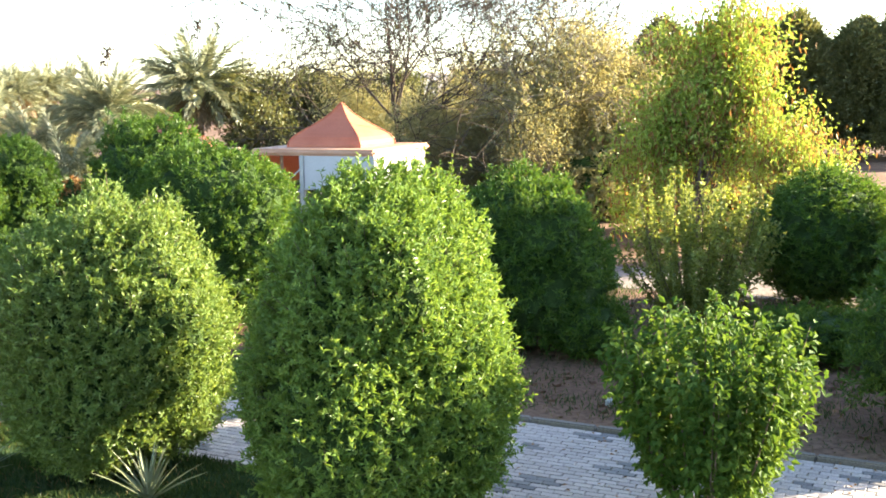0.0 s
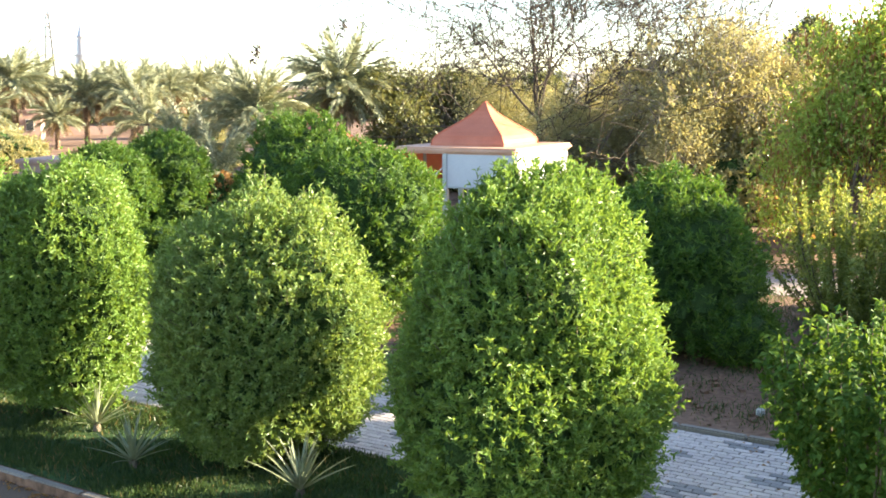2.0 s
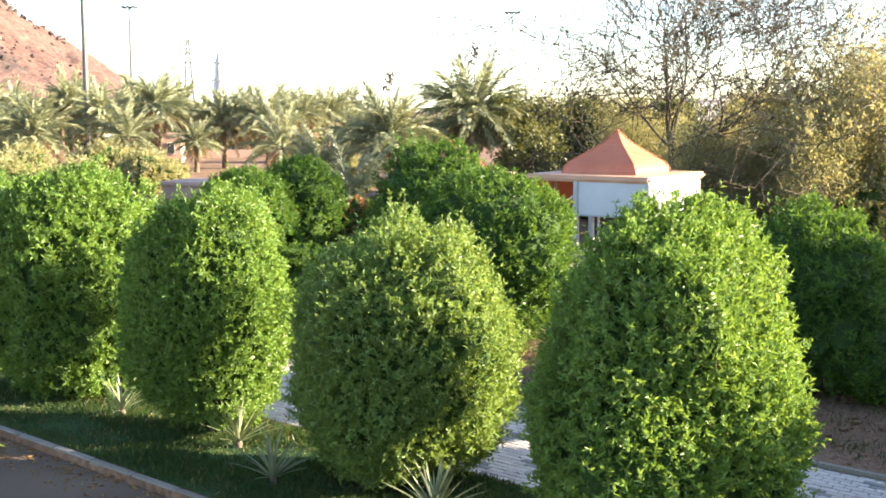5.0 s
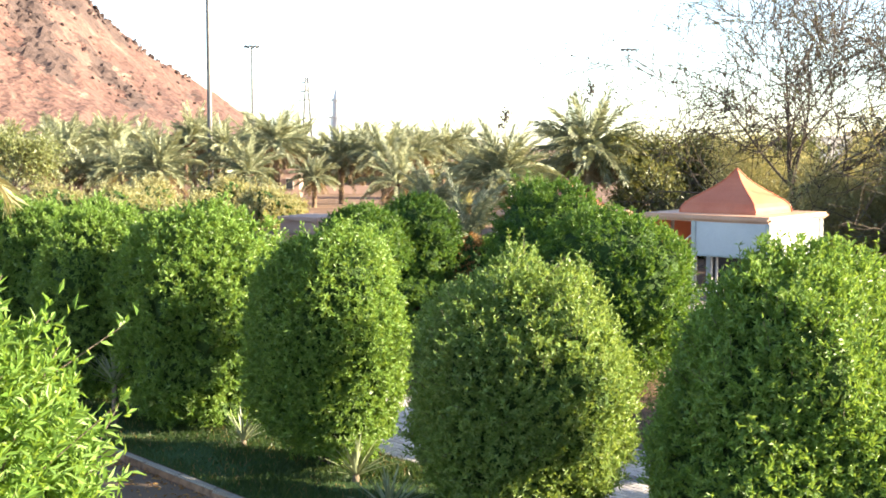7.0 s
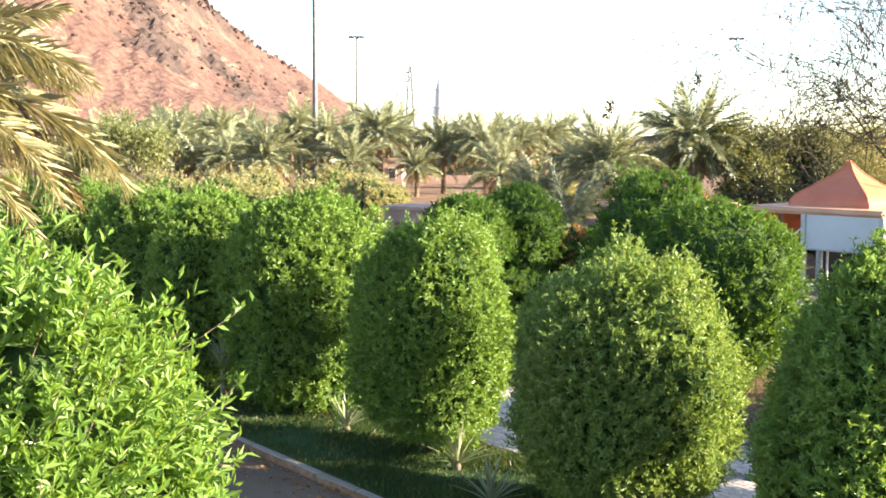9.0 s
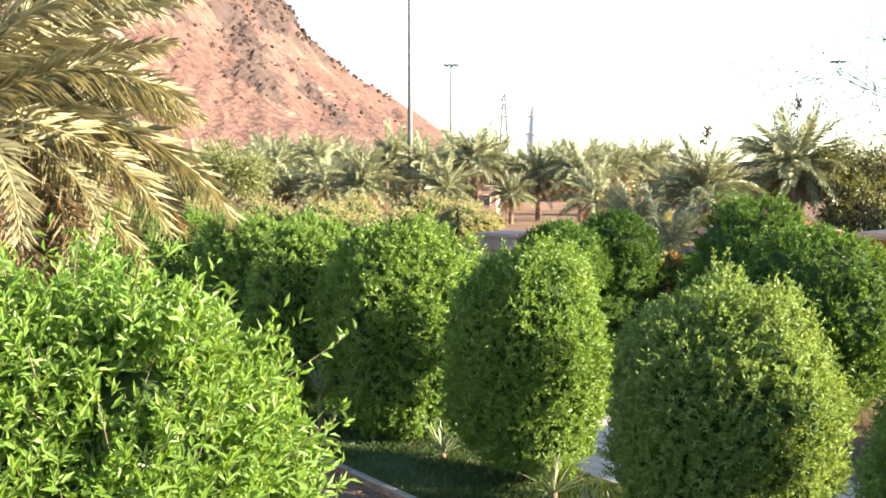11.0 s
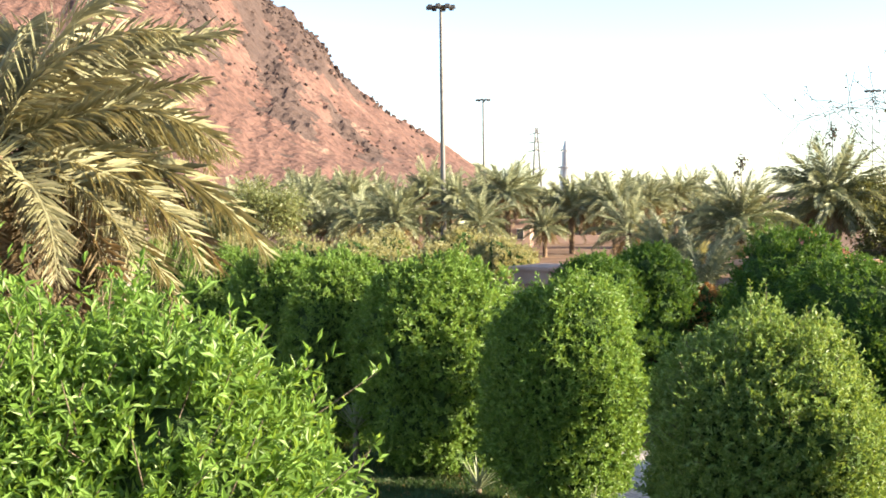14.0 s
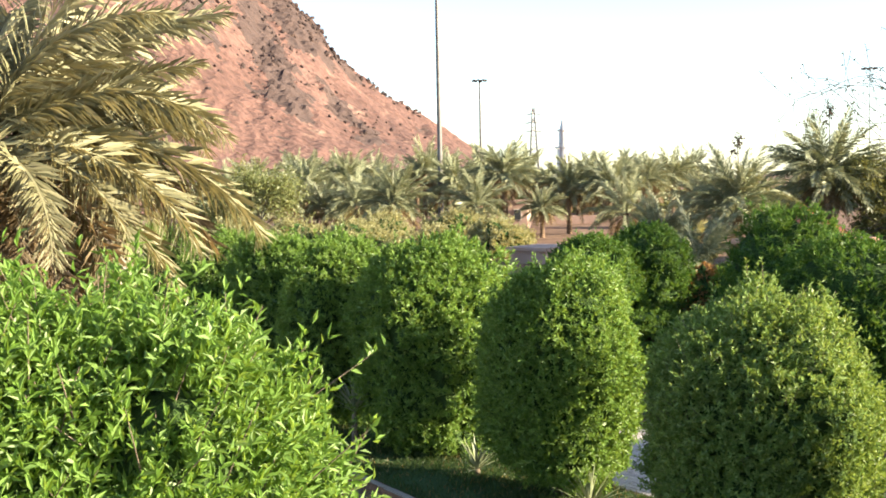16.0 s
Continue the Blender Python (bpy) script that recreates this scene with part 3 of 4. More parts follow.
put(tree("broadleaf_tree", 6.5, 49, L_FEATHER, "light green feathery tree behind far palms", levels=3, kids=5, stems=2, per=22, leaf=0.3, wide=0.12, radius=0.12, cloud=0.6), -27.7, 72)


def conifer(height, width, seed):
    rng = np.random.default_rng(seed)
    root = tagged(new("tall_dark_tree"), "tall dense dark green tree with an uneven top", "tree", "tall dark trees")
    part("trunk", tubes("trunk", [([(0, 0, -0.05), (0, 0.05, height * 0.5), (0, 0, height * 0.9)], [0.16, 0.1, 0.03])], M_BARK, 8), root)
    n = 900
    z = rng.uniform(0.06, 1, n) ** 0.8
    r = width / 2 * np.clip(1 - z ** 2.2, 0.01, 1) ** 0.6 * rng.uniform(0.55, 1.1, n)
    a = rng.uniform(0, 6.283, n)
    c = np.stack([r * np.cos(a), r * np.sin(a), z * height], 1)
    pos = (c[:, None] + rng.normal(size=(n, 26, 3)) * np.array((0.22, 0.22, 0.3))).reshape(-1, 3)
    way = np.repeat(unit(c * np.array((1, 1, 0)) + np.array((0, 0, 1.2))), 26, 0) + rng.normal(size=(n * 26, 3)) * 0.5
    keep = pos[:, 2] > 0.1
    pos, way = pos[keep], way[keep]
    part("crown", leaves("crown", pos, way, rng.uniform(0.7, 1.3, len(pos)) * 0.36, 0.13, L_FARDARK, rng), root)
    return root


ta = put(conifer(8.4, 6.4, 51), 44.0, 60.0)
tb = put(conifer(7.9, 6.2, 52), 47.4, 58.0)
for i, (x, y) in enumerate(((50.0, 57.2), (53.6, 54.4), (56.8, 50.4), (41.9, 64.8), (39.4, 68.0), (46.0, 62.0), (51.5, 59.5), (42.6, 61.6), (55.0, 57.0))):
    copy_thing((ta, tb)[i % 2], pose(x, y, 0, 0, 0, 100 * (i + 1)))
# two unseen trees, added right of the view to shade path and soil
for i, (x, y) in enumerate(((18.6, 16.3), (19.6, 12.6))):
    copy_thing(ta, pose(x, y, 0, 0, 0, 140 * i + 30)).scale = (0.8, 0.8, 0.64)


def upright_shrub():
    """Many straight shoots rising from one base, with small leaves all along."""
    rng = np.random.default_rng(61)
    root = tagged(new("upright_shrub"), "upright shrub of many pale yellow-green leafy shoots", "shrub")
    n, per = 130, 110
    a, s = rng.uniform(0, 6.283, n), np.sqrt(rng.uniform(0, 1, n))
    foot = np.stack([np.cos(a) * s * 0.55, np.sin(a) * s * 0.55, np.zeros(n)], 1)
    tip = np.stack([np.cos(a) * s * 1.75, np.sin(a) * s * 1.75, 2.72 - 1.05 * s ** 2.2 + rng.normal(size=n) * 0.33], 1)
    k = rng.uniform(0.08, 1, (n, per))[..., None]
    bow = np.sin(k * math.pi) * 0.15 * np.stack([np.cos(a), np.sin(a), np.zeros(n)], 1)[:, None]
    pos = foot[:, None] * (1 - k) + tip[:, None] * k + bow + rng.normal(size=(n, per, 3)) * 0.022
    way = (tip - foot)[:, None] * 0.25 + rng.normal(size=(n, per, 3)) * 0.7
    part("crown", leaves("crown", pos.reshape(-1, 3), way.reshape(-1, 3), rng.uniform(0.07, 0.13, n * per), 0.055, L_CONE, rng), root)
    for i in range(0, n, 3):
        part("shoot", tubes("shoot", [([foot[i] - (0, 0, 0.02), foot[i] * 0.5 + tip[i] * 0.5 + bow[i, 0], tip[i]], [0.02, 0.012, 0.004])], M_BARK, 4), root)
    return root


put(upright_shrub(), 12.9, 20.3)


def vase_shrub():
    """A young broad-leaved tree: thin stems from the ground, spreading upwards."""
    rng = np.random.default_rng(62)
    root = tagged(new("young_tree"), "young broad-leaved tree with many thin stems by the path", "tree")
    n, per = 130, 95
    a, s = rng.uniform(0, 6.283, n), np.sqrt(rng.uniform(0, 1, n))
    out = np.stack([np.cos(a), np.sin(a), np.zeros(n)], 1)
    foot = out * (s * 0.2)[:, None]
    tip = out * (s * 1.15)[:, None] + np.stack([0 * s, 0 * s, 2.5 - 0.55 * s ** 2 + rng.normal(size=n) * 0.13], 1)
    k = rng.uniform(0.22, 1, (n, per))[..., None] ** 0.85
    pos = foot[:, None] * (1 - k) + tip[:, None] * k + out[:, None] * np.sin(k * math.pi) * 0.12 + rng.normal(size=(n, per, 3)) * 0.05
    way = rng.normal(size=(n, per, 3)) + out[:, None] * 0.5 + np.array((0, 0, -0.35))
    part("crown", leaves("crown", pos.reshape(-1, 3), way.reshape(-1, 3), rng.uniform(0.07, 0.125, n * per), rng.uniform(0.05, 0.08, n * per), L_SMALL, rng, 0.15), root)
    for i in range(0, n, 3):
        part("stem", tubes("stem", [([foot[i] - (0, 0, 0.03), foot[i] * 0.5 + tip[i] * 0.5 + out[i] * 0.12, tip[i]], [0.018, 0.012, 0.005])], M_BARK, 5), root)
    return root


put(vase_shrub(), 6.95, 10.35)


# ---- palms ----
def frond_mesh(name, rise, bend, pairs, mat, wide, seed, loose, long=0.13):
    """A feather leaf one metre long, that sets out along x and bows down."""
    rng = np.random.default_rng(seed)
    n, t = 24, np.linspace(0, 1, 25)
    ang = np.radians(rise - bend * t ** 1.25)
    step = np.stack([np.cos(ang), 0 * t, np.sin(ang)], 1) / n
    pts = np.concatenate([[(0, 0, 0)], np.cumsum(step[:-1], 0)])
    V, F = tube(pts, list(0.009 * (1 - 0.85 * t) + 0.0006), 3)
    V, F = [tuple(v) for v in V], [(q[0], q[1], q[2]) for q in F] + [(q[0], q[2], q[3]) for q in F]
    for s in (-1, 1):
        for i in range(pairs):
            k = 0.16 + 0.84 * (i + rng.uniform(-0.3, 0.3)) / pairs
            k = min(max(k, 0.1), 0.995)
            j = min(int(k * n), n - 1)
            p = pts[j] + (pts[j + 1] - pts[j]) * (k * n - j)
            d = unit(pts[j + 1] - pts[j])
            upw = np.cross(d, (0, 1, 0)) * -1
            ln = (long * math.sin(math.pi * min(1, 0.12 + k * 0.86)) ** 0.6 + 0.035) * rng.uniform(0.85, 1.15)
            lift = rng.choice((-0.55, 0.2, 0.8)) * min(1.0, loose + 0.2) + rng.uniform(-0.2, 0.2)
            w = unit(d * (0.6 + 0.5 * k) + np.array((0, s, 0)) * (0.6 + 0.25 * loose) + upw * lift + rng.normal(size=3) * 0.13 * loose)
            side = unit(np.cross(w, upw + rng.normal(size=3) * 0.2)) * wide
            m = p + w * ln * 0.5
            e = p + w * ln - np.array((0, 0, ln * 0.16))
            b = len(V)
            V += [tuple(p), tuple(m + side), tuple(e), tuple(m - side)]
            F += [(b, b + 1, b + 2), (b, b + 2, b + 3)]
    return mesh_of(name, V, F, mat)


FROND = {}
for q, pairs, wide, green, bows in (("far", 54, 0.0058, L_PALM, (20, 36, 50, 62, 66, 56, 34)), ("near", 130, 0.0027, L_PALMNEAR, (42, 75, 92, 98, 90, 65, 40))):
    FROND[q] = [frond_mesh("frond", r, b, pairs, green if i < 5 else L_PALMDRY, wide, 70 + i, 0.3 if q == "far" else 1.0, 0.15 if q == "far" else 0.145) for i, (r, b) in enumerate(zip((82, 66, 48, 28, 6, -20, -50), bows))]


def palm(x, y, trunk, size, seed, label, detail="far", count=34, group="date palms", aimed=()):
    """A date palm: a trunk of old leaf bases, and feather leaves that fan out."""
    rng = np.random.default_rng(seed)
    root = tagged(new("date_palm"), label, "palm tree", group)
    root.matrix_basis = pose(x, y, -0.01)
    n, sides, V, F = max(6, int(trunk / 0.16)), 9, [], []
    for i in range(2 * n + 1):
        z = trunk * i / (2 * n)
        r = (0.24 if i % 2 else 0.19) * (1.12 - 0.2 * z / trunk) * (size / 3.3) ** 0.5
        for k in range(sides):
            a = 6.283 * (k + (i // 2 % 2) * 0.5) / sides
            rr = r * (1 + rng.normal() * 0.06)
            V.append((rr * math.cos(a), rr * math.sin(a), z))
    for i in range(2 * n):
        for k in range(sides):
            F.append((i * sides + k, i * sides + (k + 1) % sides, (i + 1) * sides + (k + 1) % sides, (i + 1) * sides + k))
    part("trunk", mesh_of("trunk", V, F, M_PALMBARK), root)
    for i in range(count):
        s = i / count
        kind = min(6, int(s ** 0.85 * 5.4 + rng.uniform(0, 1.2)))
        if detail == "near" and kind < 4 and math.cos(i * 2.4 + 0.98) > 0.3:
            continue
        f = part("frond", FROND[detail][kind], root)
        ln = size * rng.uniform(0.82, 1.12) * (0.8 if kind > 4 else 1)
        f.matrix_basis = Matrix.Translation((0, 0, trunk - 0.25 * s)) @ Matrix.LocRotScale(None, Euler((rng.normal() * 0.25, rng.normal() * 0.1, i * 2.4 + rng.normal() * 0.15)), (ln, ln, ln))
    for az, rise, bend, ln, dry in aimed:
        mesh = frond_mesh("frond", rise, bend, 140, L_PALMDRY if dry else L_PALMNEAR, 0.0027, seed + len(root.children), 1.0, 0.145)
        part("frond", mesh, root, m=Matrix.Translation((0, 0, trunk - 0.1)) @ Matrix.LocRotScale(None, Euler((rng.normal() * 0.15, 0, radians(az))), (ln, ln, ln)))
    return root


PALM = "date palm with grey-green arching fronds and a rough trunk"
# bearing east of north in metres per thousand, distance, crown height, frond length
for i, (b, d, z, s) in enumerate((
        (-362, 92, 3.7, 3.1), (-332, 100, 4.6, 3.2), (-292, 104, 5.2, 3.3), (-250, 86, 3.4, 3.4), (-220, 112, 6.0, 3.3), (-192, 106, 4.8, 3.2), (-172, 88, 3.0, 2.9),
        (-147, 98, 5.6, 3.5), (-114, 94, 2.6, 2.0), (-90, 100, 4.2, 3.3), (-52, 98, 4.2, 3.3), (-22, 125, 4.6, 3.2), (0, 130, 5.2, 3.2), (-385, 105, 5.0, 3.2), (-405, 90, 3.6, 3.2),
        (-310, 128, 5.4, 3.2), (-268, 132, 5.6, 3.2), (-205, 136, 6.0, 3.3), (-128, 138, 5.6, 3.3), (-70, 140, 5.4, 3.2), (22, 110, 2.9, 3.0), (-35, 150, 5.6, 3.3), (15, 150, 5.5, 3.3), (-340, 140, 6.2, 3.3), (-160, 150, 6.2, 3.3))):
    palm(b * d / 1000, d, z * 0.95, s * 1.12, 100 + i, PALM, count=62)
for i in range(15):
    d, b = random.uniform(75, 150), -0.43 + 0.029 * i
    palm(b * d, d, random.uniform(1.2, 3.2) if d < 100 else random.uniform(3.4, 5.2), random.uniform(2.8, 3.6), 160 + i, PALM, count=48)
palm(53 * 0.058, 58, 3.5, 3.1, 90, "large date palm with wide grey-green fronds, behind the round shrubs", count=84)
palm(128 * 0.063, 63, 4.7, 3.5, 91, "large date palm with a skirt of dry tan fronds", count=92)
palm(-3.2, 80, 2.4, 3.3, 94, PALM, count=40)
palm(-0.6, 66, 1.5, 3.2, 95, "low date palm with grey-green fronds near the ground", count=44)
palm(0.95, 47.5, 1.0, 3.0, 92, "young palm with short grey-green fronds near the ground", count=44)
palm(-8.0, 11.9, 5.6, 2.9, 93, "date palm with long drooping olive-green fronds, close to the road", "near", 84,
     aimed=[(i * 27.7, -38 - (i * 17) % 34, 40, 2.5 + 0.1 * (i % 5), True) for i in range(26)] + [(38, 48, 42, 3.6, False), (30, 32, 24, 2.8, False), (48, 45, 110, 3.35, False), (28, 12, 75, 3.75, False), (38, 0, 62, 3.2, True), (14, -24, 60, 2.9, True),
            (20, 40, 92, 3.2, False), (62, 36, 70, 3.2, False), (4, 8, 80, 3.1, False), (48, 10, 60, 2.8, False), (34, -40, 45, 2.9, True), (0, -30, 55, 3.0, False),  (34, 68, 44, 3.7, False), (52, 58, 62, 3.5, False),  (44, 22, 45, 2.9, False), (10, -50, 35, 2.8, True), (30, -15, 60, 3.0, False)])


# ---- kiosk ----
def kiosk(name_label):
    root = tagged(new("kiosk"), name_label, "kiosk", "kiosks")
    half = 2.1
    part("eave_slab", bm_mesh("eave_slab", box_bm(2 * half, 2 * half, 0.2, (0, 0, 2.9), 0.07), M_EAVE), root, "terracotta eave slab with sunlight put into its pale colour")
    prof = [(1.24, 3.0), (1.235, 3.09), (1.2, 3.19), (1.12, 3.31), (0.99, 3.42), (0.84, 3.53), (0.67, 3.65), (0.5, 3.78), (0.35, 3.91), (0.22, 4.04), (0.11, 4.19), (0.04, 4.29), (0.0, 4.34)]
    V, F = [], []
    for r, z in prof:
        V += [(-r, -r, z), (r, -r, z), (r, r, z), (-r, r, z)]
    for i in range(len(prof) - 1):
        for k in range(4):
            F.append((i * 4 + k, i * 4 + (k + 1) % 4, i * 4 + 4 + (k + 1) % 4, i * 4 + 4 + k))
    dome = part("dome", mesh_of("dome", V, F, M_ROOF, False), root, "terracotta ogee roof with four sharp ribs")
    for k in range(4):
        q = Matrix.Rotation(k * math.pi / 2, 4, 'Z')
        part("rib", tubes("rib", [([tuple(q @ Vector((r + 0.01, r + 0.01, z))) for r, z in prof], [0.025] * len(prof))], M_ROOF, 5), dome)
    # white upper panels
    left = part("panel", bm_mesh("panel", box_bm(0.06, 2.3, 1.02, (-2.02, -0.88, 2.29), 0.01), M_WHITE), root)
    part("trim", bm_mesh("trim", box_bm(0.035, 2.3, 0.05, (-2.065, -0.88, 1.81), 0.008), M_STEEL), left, "thin grey metal trim")
    front = part("panel", bm_mesh("panel", box_bm(3.5, 0.06, 1.02, (-0.28, -2.02, 2.29), 0.01), M_WHITE), root)
    part("trim", bm_mesh("trim", box_bm(3.5, 0.035, 0.05, (-0.28, -2.065, 1.81), 0.008), M_STEEL), front, "thin grey metal trim")
    part("panel", bm_mesh("panel", box_bm(0.06, 3.9, 1.02, (2.0, 0.0, 2.29), 0.01), M_WHITE), root)
    part("panel", bm_mesh("panel", box_bm(3.7, 0.06, 0.95, (0.0, 1.9, 2.32), 0.01), M_ROOF), root, "terracotta panel under the eave")
    for x, y in ((-2.02, -2.02), (-2.02, 0.32), (1.52, -2.02), (1.95, 1.9), (-0.6, 1.9)):
        part("post", bm_mesh("post", box_bm(0.15, 0.15, 2.82, (x, y, 1.4), 0.015), M_STEEL), root, "grey steel post")
    for y in (-0.12, -0.3):
        part("rail", bm_mesh("rail", box_bm(0.06, 0.06, 1.75, (-1.75, y, 0.92), 0.01), M_PALE), root, "cream upright rail")
    part("counter", bm_mesh("counter", box_bm(0.5, 2.1, 0.07, (-1.78, -0.85, 0.72), 0.015), M_WHITE), root, "white counter board")
    part("counter", bm_mesh("counter", box_bm(3.3, 0.5, 0.07, (-0.25, -1.78, 0.72), 0.015), M_WHITE), root, "white counter board")
    part("shelf", bm_mesh("shelf", box_bm(0.4, 0.9, 0.06, (-2.1, 0.85, 1.72), 0.01), M_WHITE), root, "white folding shelf")
    part("brace", tubes("brace", [([(-2.1, 0.36, 2.4), (-2.15, 1.1, 1.75)], [0.025, 0.025])], M_WHITE), root, "thin white brace")
    # near-black board that stands for the shaded inside of the kiosk
    part("wall", bm_mesh("wall", box_bm(0.08, 3.9, 1.7, (2.0, 0.0, 0.9), 0.01), M_DARK), root, "back wall coloured dark for the shade inside")
    part("plinth", bm_mesh("plinth", box_bm(4.3, 4.3, 0.14, (0, 0, 0.06), 0.02), M_KERB), root, "concrete plinth")
    return root


K = kiosk("small kiosk with a terracotta ogee roof and white panels")
K.matrix_basis = pose(9.05, 34.9, 0, 0, 0, 49)
K2 = copy_thing(K, pose(4.54, 42.0, 0, 0, 0, 49))
K2["label"], K2.scale = "second kiosk with a terracotta ogee roof behind shrubs", (0.885, 0.885, 0.885)


# ---- spiky plants in the verge ----
def spike_mesh():
    n, V, F = 6, [], []
    for i in range(n + 1):
        t = i / n
        w = 0.045 * (1 - t) ** 0.7 * (0.6 + 1.2 * min(t * 4, 1) * 0.4) + 0.0005
        z = -0.14 * t * t
        V += [(t, -w, z + w * 0.45), (t, 0, z), (t, w, z + w * 0.45)]
    for i in range(n):
        for k in range(2):
            F.append((i * 3 + k, i * 3 + k + 1, i * 3 + 4 + k, i * 3 + 3 + k))
    return mesh_of("leaf", V, F, L_AGAVE)


SPIKE = spike_mesh()


def yucca(x, y, size, stem, seed, count=30):
    rng = np.random.default_rng(seed)
    root = tagged(new("yucca"), "spiky yucca rosette of stiff grey-green leaves", "yucca", "yuccas in the verge")
    root.matrix_basis = pose(x, y, -0.01)
    part("trunk", tubes("trunk", [([(0, 0, -0.02), (0, 0, stem * 0.6), (0, 0, stem + 0.05)], [0.07, 0.06, 0.04])], M_BARK, 7), root)
    for i in range(count):
        s = i / count
        el = radians(84 - 58 * s + rng.normal() * 6)
        ln = size * rng.uniform(0.8, 1.1)
        f = part("leaf", SPIKE, root)
        f.matrix_basis = Matrix.Translation((0, 0, stem)) @ Matrix.LocRotScale(None, Euler((0, -el, i * 2.4 + rng.normal() * 0.2)), (ln, ln, ln))


for i, (x, y, s, st) in enumerate(((-3.35, 18.6, 0.62, 0.08), (-1.31, 16.6, 0.72, 0.08), (-0.72, 14.85, 0.66, 0.08), (1.3, 13.3, 0.72, 0.08), (-5.9, 20.0, 0.7, 0.75))):
    yucca(x, y, s, st, 130 + i)


# ---- masts, pylon, minaret ----
def mast(x, y, height, thick, label):
    root = tagged(new("light_mast"), label, "light mast", "tall light masts")
    root.matrix_basis = pose(x, y, -0.01)
    part("pole", tubes("pole", [([(0, 0, 0), (0, 0, height * 0.5), (0, 0, height)], [thick, thick * 0.8, thick * 0.55])], M_MAST, 10), root)
    bm = bmesh.new()
    bmesh.ops.create_cone(bm, cap_ends=True, segments=16, radius1=0.9, radius2=0.9, depth=0.12, matrix=Matrix.Translation((0, 0, height)))
    head = part("head_ring", bm_mesh("head_ring", bm, M_MAST), root)
    for k in range(8):
        a = k * math.pi / 4
        part("floodlight", bm_mesh("floodlight", box_bm(0.45, 0.55, 0.35, (1.2 * math.cos(a), 1.2 * math.sin(a), height - 0.05), 0.04), M_MAST), head)
    return root


mast(-22.1, 107.7, 23.5, 0.28, "tall grey light mast with a ring of floodlights")
mast(-35.0, 209, 23.3, 0.3, "distant grey light mast with a ring of floodlights")
mast(34.3, 212, 23.0, 0.1, "distant slender light mast against the bright sky")


def pylon():
    root = tagged(new("power_pylon"), "distant lattice power pylon", "pylon")
    root.matrix_basis = pose(-95, 794, 0, 0, 0, 12)
    h = 54.0

    def w(z):
        return 3.2 * (1 - z / h) + 0.6
    for sx, sy in ((-1, -1), (1, -1), (1, 1), (-1, 1)):
        part("leg", tubes("leg", [([(sx * w(z), sy * w(z), z) for z in (0, 14, 28, 42, 54)], [0.42] * 5)], M_MAST, 4), root)
    for i in range(9):
        z0, z1 = i * 6.0, i * 6.0 + 6.0
        for sy in (-1, 1):
            for s in (-1, 1):
                part("strut", tubes("strut", [([(s * w(z0), sy * w(z0), z0), (-s * w(z1), sy * w(z1), z1)], [0.26, 0.26])], M_STEEL, 4), root)
    for z, l in ((37, 6.5), (43, 6.2), (49, 5.6)):
        part("crossarm", tubes("crossarm", [([(-l, 0, z), (0, 0, z + 1), (l, 0, z)], [0.35, 0.5, 0.35])], M_STEEL, 4), root)


pylon()


def minaret():
    root = tagged(new("minaret"), "distant slender pale minaret with a pointed top", "minaret")
    root.matrix_basis = pose(-56, 597, -0.01)
    for nm, a, b, r0, r1 in (("shaft", 0, 20, 2.9, 2.6), ("balcony", 20, 21, 3.4, 3.4), ("upper_shaft", 21, 29, 2.0, 1.7), ("gallery", 29, 30, 2.4, 2.4), ("spire", 30, 37, 1.5, 0.05)):
        part(nm, tubes(nm, [([(0, 0, a), (0, 0, (a + b) / 2), (0, 0, b)], [r0 * 1.25, (r0 + r1) / 2 * 1.3, r1 * 1.25])], M_STEEL, 12), root)


minaret()


# ---- far houses and walls ----
def house(x, y, sx, sy, h, turn, mat, label, cols=3, rows=2, cap=None):
    root = tagged(new("house"), label, "house")
    root.matrix_basis = pose(x, y, -0.01, 0, 0, turn)
    part("wall", bm_mesh("wall", box_bm(sx, sy, h, (0, 0, h / 2), 0.03), mat), root)
    part("roof", bm_mesh("roof", box_bm(sx + 0.3, sy + 0.3, 0.25, (0, 0, h + 0.12), 0.04), cap or mat), root)
    for c in range(cols):
        for r in range(rows):
            w, q, x, z = sx / cols * 0.4, h / rows * 0.42, (c + 0.5) * sx / cols - sx / 2, (r + 0.55) * h / rows
            win = part("window", bm_mesh("window", box_bm(w, 0.12, q, (x, -sy / 2 - 0.02, z), 0.02), M_PALE), root)
            part("pane", bm_mesh("pane", box_bm(w - 0.12, 0.02, q - 0.12, (x, -sy / 2 - 0.085, z)), M_GLASS), win)


house(55, 158, 9, 8, 6.2, 0, M_PALE, "pale flat-roofed house far behind the trees")
house(64, 165, 8, 8, 7.0, 8, M_WALL, "pinkish flat-roofed house far behind the trees")
house(73, 160, 8, 8, 6.4, -6, M_PALE, "pale flat-roofed house beside another far off")
house(-15.0, 112, 1.9, 3, 2.6, 0, M_WALL, "small white hut among the palms", 1, 1)
house(-7.6, 66.5, 2.6, 3.2, 0.75, -28, M_WALL, "low pinkish hut with a dusty flat roof", 0, 0, M_WALL)
for i, (x0, x1, y, h) in enumerate(((-60, -24, 118, 1.1), (-19, -8, 121, 0.9))):
    tagged(new("boundary_wall", bm_mesh("boundary_wall", box_bm(x1 - x0, 0.3, h, ((x0 + x1) / 2, y, h / 2 - 0.02), 0.03), M_WALL)), "low pinkish plastered boundary wall among the palms", "wall", "boundary walls")
DRY = "dry scrub among the palms"
